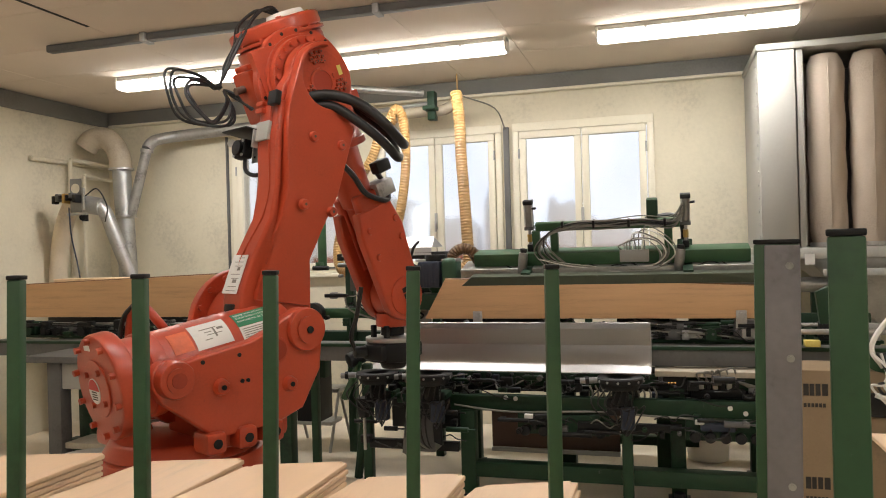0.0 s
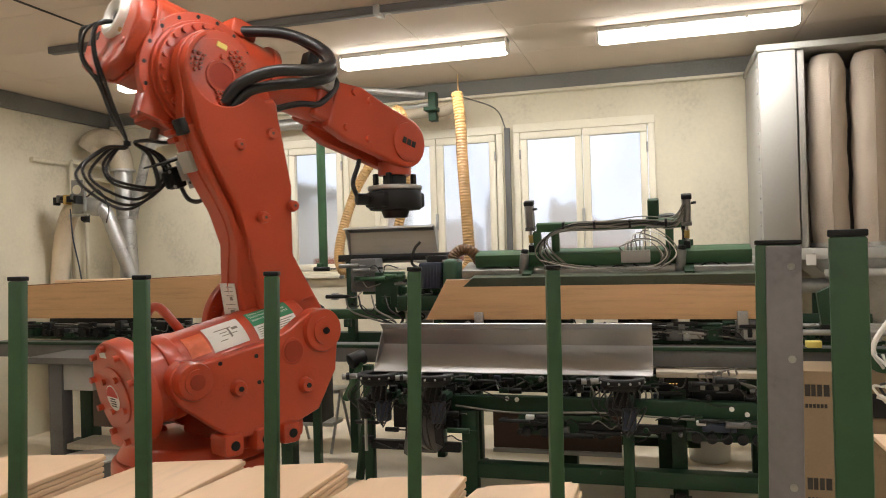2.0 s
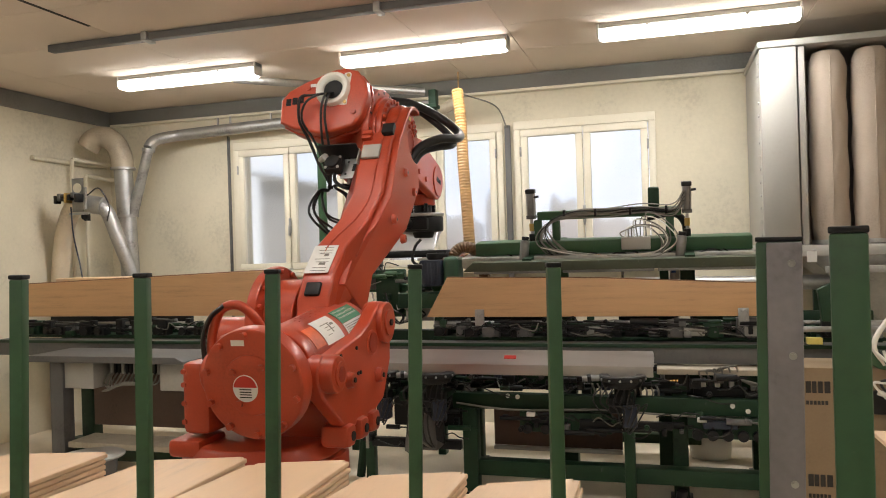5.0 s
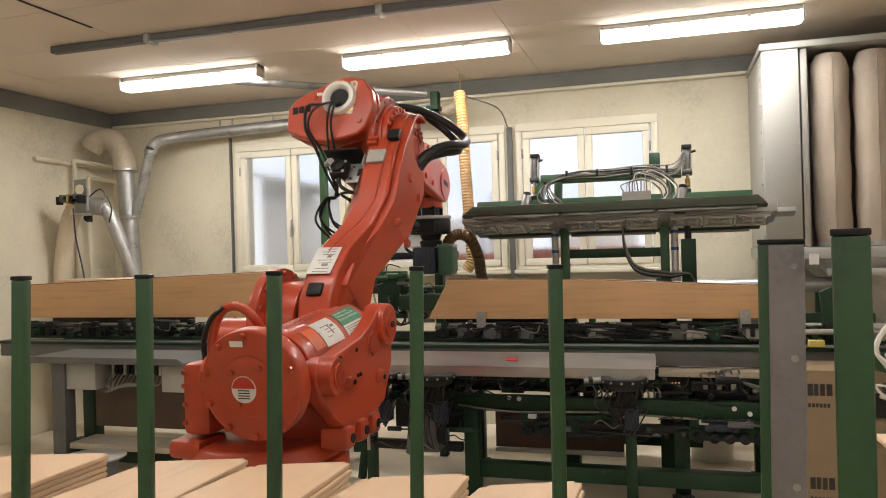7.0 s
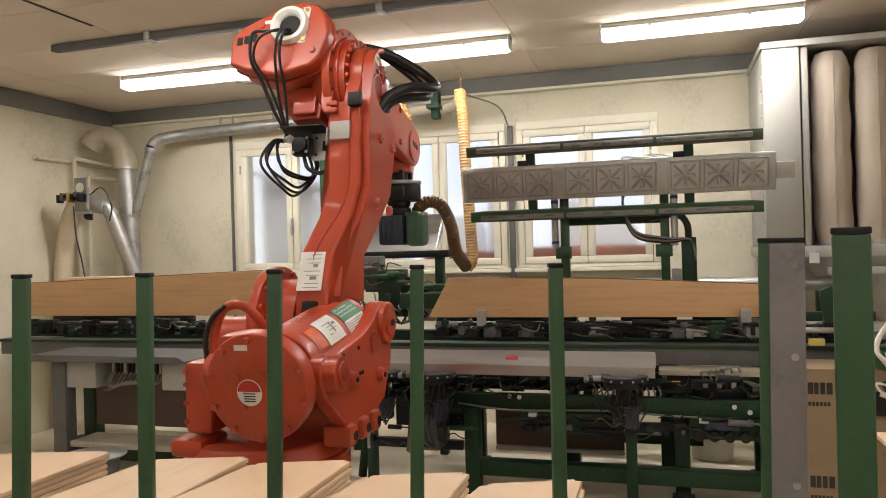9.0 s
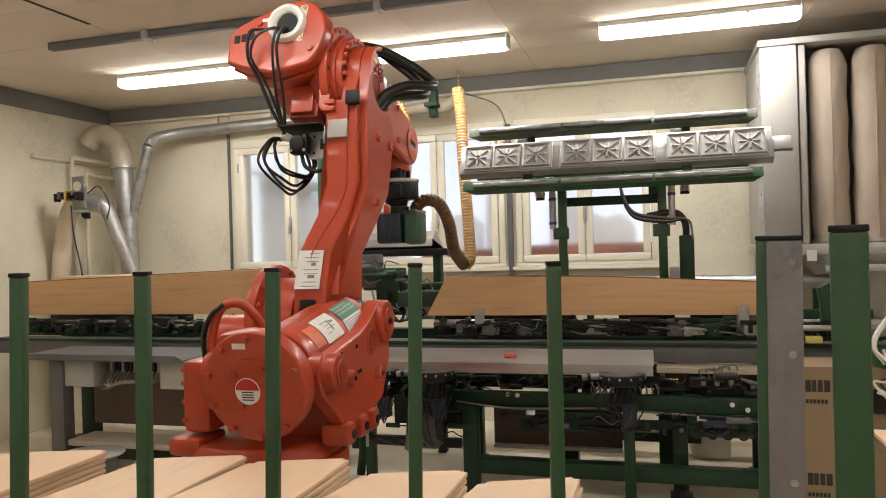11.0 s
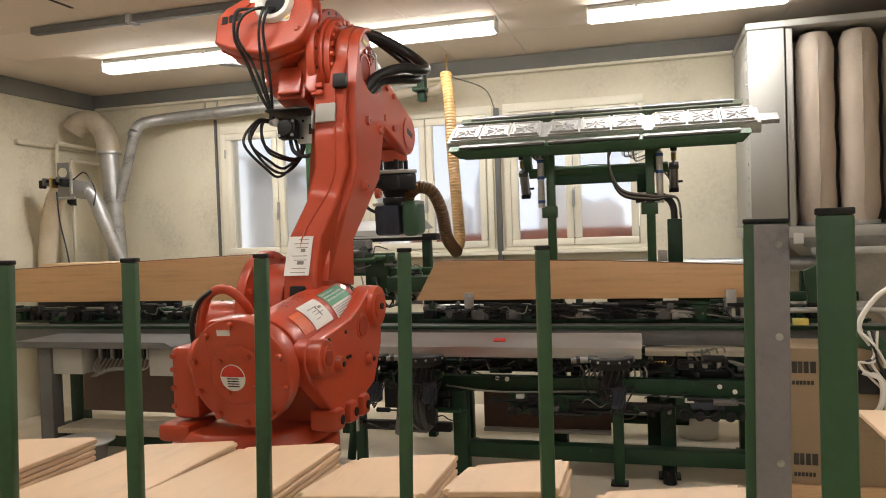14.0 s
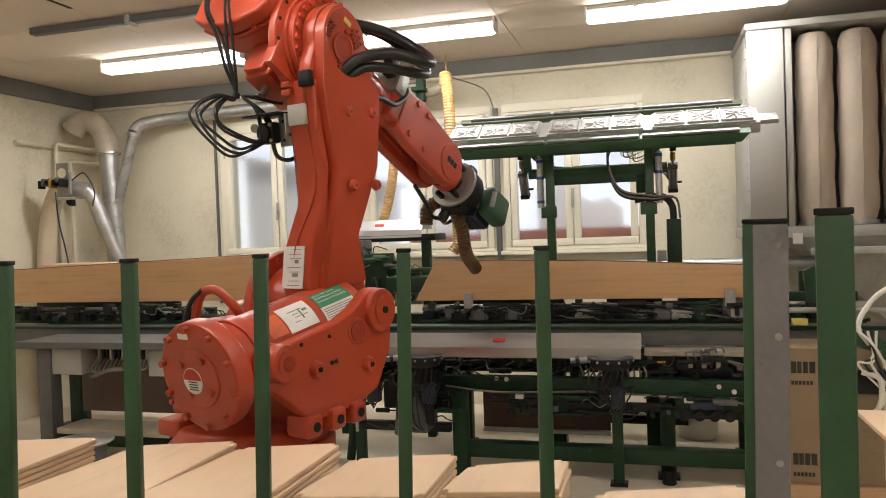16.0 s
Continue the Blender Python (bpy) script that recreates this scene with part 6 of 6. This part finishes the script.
# seconds, turn of axis 1, lean of the lower arm, dip of the forearm, place on the track, tilt of the tool
JOINTS = (
    (0.0, 61.9, 9.6, 67.1, -0.372, 0), (0.5, 61.2, -1.9, 54.1, -0.375, 0), (1.0, 56.4, -26.3, 22.7, -0.385, 0),
    (1.5, 56.0, -28.9, 17.1, -0.389, 0), (2.0, 62.2, -21.1, 17.0, -0.307, 0), (2.5, 70.4, -12.4, 17.0, -0.211, 0),
    (3.0, 78.5, -3.4, 17.0, -0.120, 0), (3.5, 87.3, 5.3, 17.2, -0.033, 0), (4.0, 90.7, 17.1, 16.9, 0.0, 0),
    (5.2, 90.0, 38.0, 15.5, 0.0, 0), (6.3, 89.0, 46.8, 14.0, -0.004, 0), (6.5, 89.0, 46.6, 14.0, -0.004, 0),
    (7.0, 89.3, 37.7, 14.8, -0.004, 0), (7.5, 90.8, 10.5, 16.0, 0.0, 0), (8.0, 90.9, 9.3, 16.0, 0.0, 0),
    (9.0, 90.9, 9.3, 16.0, 0.0, 0), (11.5, 90.9, 9.2, 16.0, 0.0, 0), (13.5, 90.9, 9.2, 16.0, 0.0, 0),
    (14.0, 88.9, 8.4, 18.0, 0.0, 3), (14.5, 85.3, 5.4, 22.1, -0.006, 12), (15.0, 82.5, 2.4, 24.9, -0.010, 28),
    (15.5, 77.7, -1.5, 27.7, -0.012, 48), (16.0, 72.4, -4.3, 29.7, -0.014, 62),
)
PRESS = ((0.0, 1.395, 14), (4.0, 1.395, 14), (5.0, 1.45, 8), (6.3, 1.72, -14), (7.0, 1.72, -16), (8.0, 1.74, -22), (8.5, 1.80, -45), (9.0, 1.93, -80), (10.2, 2.02, -108), (11.5, 2.06, -126), (12.5, 2.08, -140), (13.5, 2.085, -147), (14.5, 2.085, -149), (16.0, 2.085, -149))
TRAY = ((0.0, 0), (1.7, 0), (2.5, 18), (3.0, 44), (3.5, 70), (4.0, 106), (4.4, 130), (16.0, 130))
FETCH, REST = 6.3, 13.0
SMALL = ((0.0, 130), (1.5, 130), (2.0, 60), (2.5, 20), (3.0, 0), (9.0, 0), (10.2, 65), (11.5, 130), (16.0, 130))


def between(table, t):
    """The values of a table at t seconds, gliding with flat ends where the neighbours stand still."""
    ts = [r[0] for r in table]
    i = max(0, min(len(ts) - 2, sum(1 for s in ts if s <= t) - 1))
    out = []
    for c in range(1, len(table[0])):
        def slope(k):
            if k <= 0 or k >= len(ts) - 1:
                return 0.0
            a = (table[k][c] - table[k - 1][c]) / (ts[k] - ts[k - 1])
            b = (table[k + 1][c] - table[k][c]) / (ts[k + 1] - ts[k])
            return 0.0 if a * b <= 0 else 2 * a * b / (a + b)
        h = ts[i + 1] - ts[i]
        u = (t - ts[i]) / h
        p, q, m, n = table[i][c], table[i + 1][c], slope(i) * h, slope(i + 1) * h
        out.append((2 * u ** 3 - 3 * u * u + 1) * p + (u ** 3 - 2 * u * u + u) * m + (3 * u * u - 2 * u ** 3) * q + (u ** 3 - u * u) * n)
    return out


def motions():
    steps = [round(k * 0.1, 1) for k in range(161)]
    rows = {n: [] for n in ("tool", "hose", "robot", "stand", "arm", "up", "head", "hang", "balancer", "bed", "lift", "tray", "small")}
    world_head = {}
    for t in steps:
        q1, q2, q3, s, tilt = between(JOINTS, t)
        rows["robot"].append((t, pose(ROBOT[0] + s, ROBOT[1], ROBOT[2])))
        turn = pose(0, 0, 0, 0, 0, q1)
        rows["stand"].append((t, turn))
        m2 = turn @ pose(J2X, 0, J2Z, 0, q2, 0)
        rows["arm"].append((t, m2))
        elbow = turn @ pose(J2X + UPPER * math.sin(radians(q2)), 0, J2Z + UPPER * math.cos(radians(q2)))
        m3 = elbow @ pose(0, 0, 0, 0, q3, 0)
        rows["up"].append((t, m3))
        k5 = m3 @ pose(FORE, 0, 0.20, 0, -q3 - tilt, 0)
        rows["head"].append((t, k5))
        world_head[t] = pose(ROBOT[0] + s, ROBOT[1], ROBOT[2]) @ k5
        ring_at = m3 @ Vector((-0.325, -0.01, 0.12))
        rows["hang"].append((t, Matrix.Translation(ring_at) @ turn @ pose(0, 0, 0, 0, 0.95 * (q3 - 17), 0)))
        rows["balancer"].append((t, turn @ pose(-0.055, 0, 0.772, 0, -10 + 0.10 * q2, 0)))
        z, a = between(PRESS, t)
        rows["lift"].append((t, pose(0, 0, z)))
        rows["bed"].append((t, pose(0, 5.02, z, a, 0, 0)))
        rows["tray"].append((t, pose(0, 4.38, 0.875, between(TRAY, t)[0], 0, 0)))
        rows["small"].append((t, pose(0, 5.35, 1.575, between(SMALL, t)[0], 0, 0)))
    rest = world_head[REST].translation
    for t in steps:
        m = world_head[max(t, FETCH)]
        rows["tool"].append((t, m))
        rows["hose"].append((t, Matrix.Translation((m.translation - rest) * (1.0 if t < REST else 0.45))))
    for ob, key in ((cutter, "tool"), (dh, "hose"), (robot, "robot"), (stand, "stand"), (arm, "arm"), (up, "up"), (head, "head"), (hang, "hang"), (balancer, "balancer"), (bed, "bed"), (lift, "lift"), (tray, "tray"), (tray_small, "small")):
        walk(ob, rows[key])


motions()
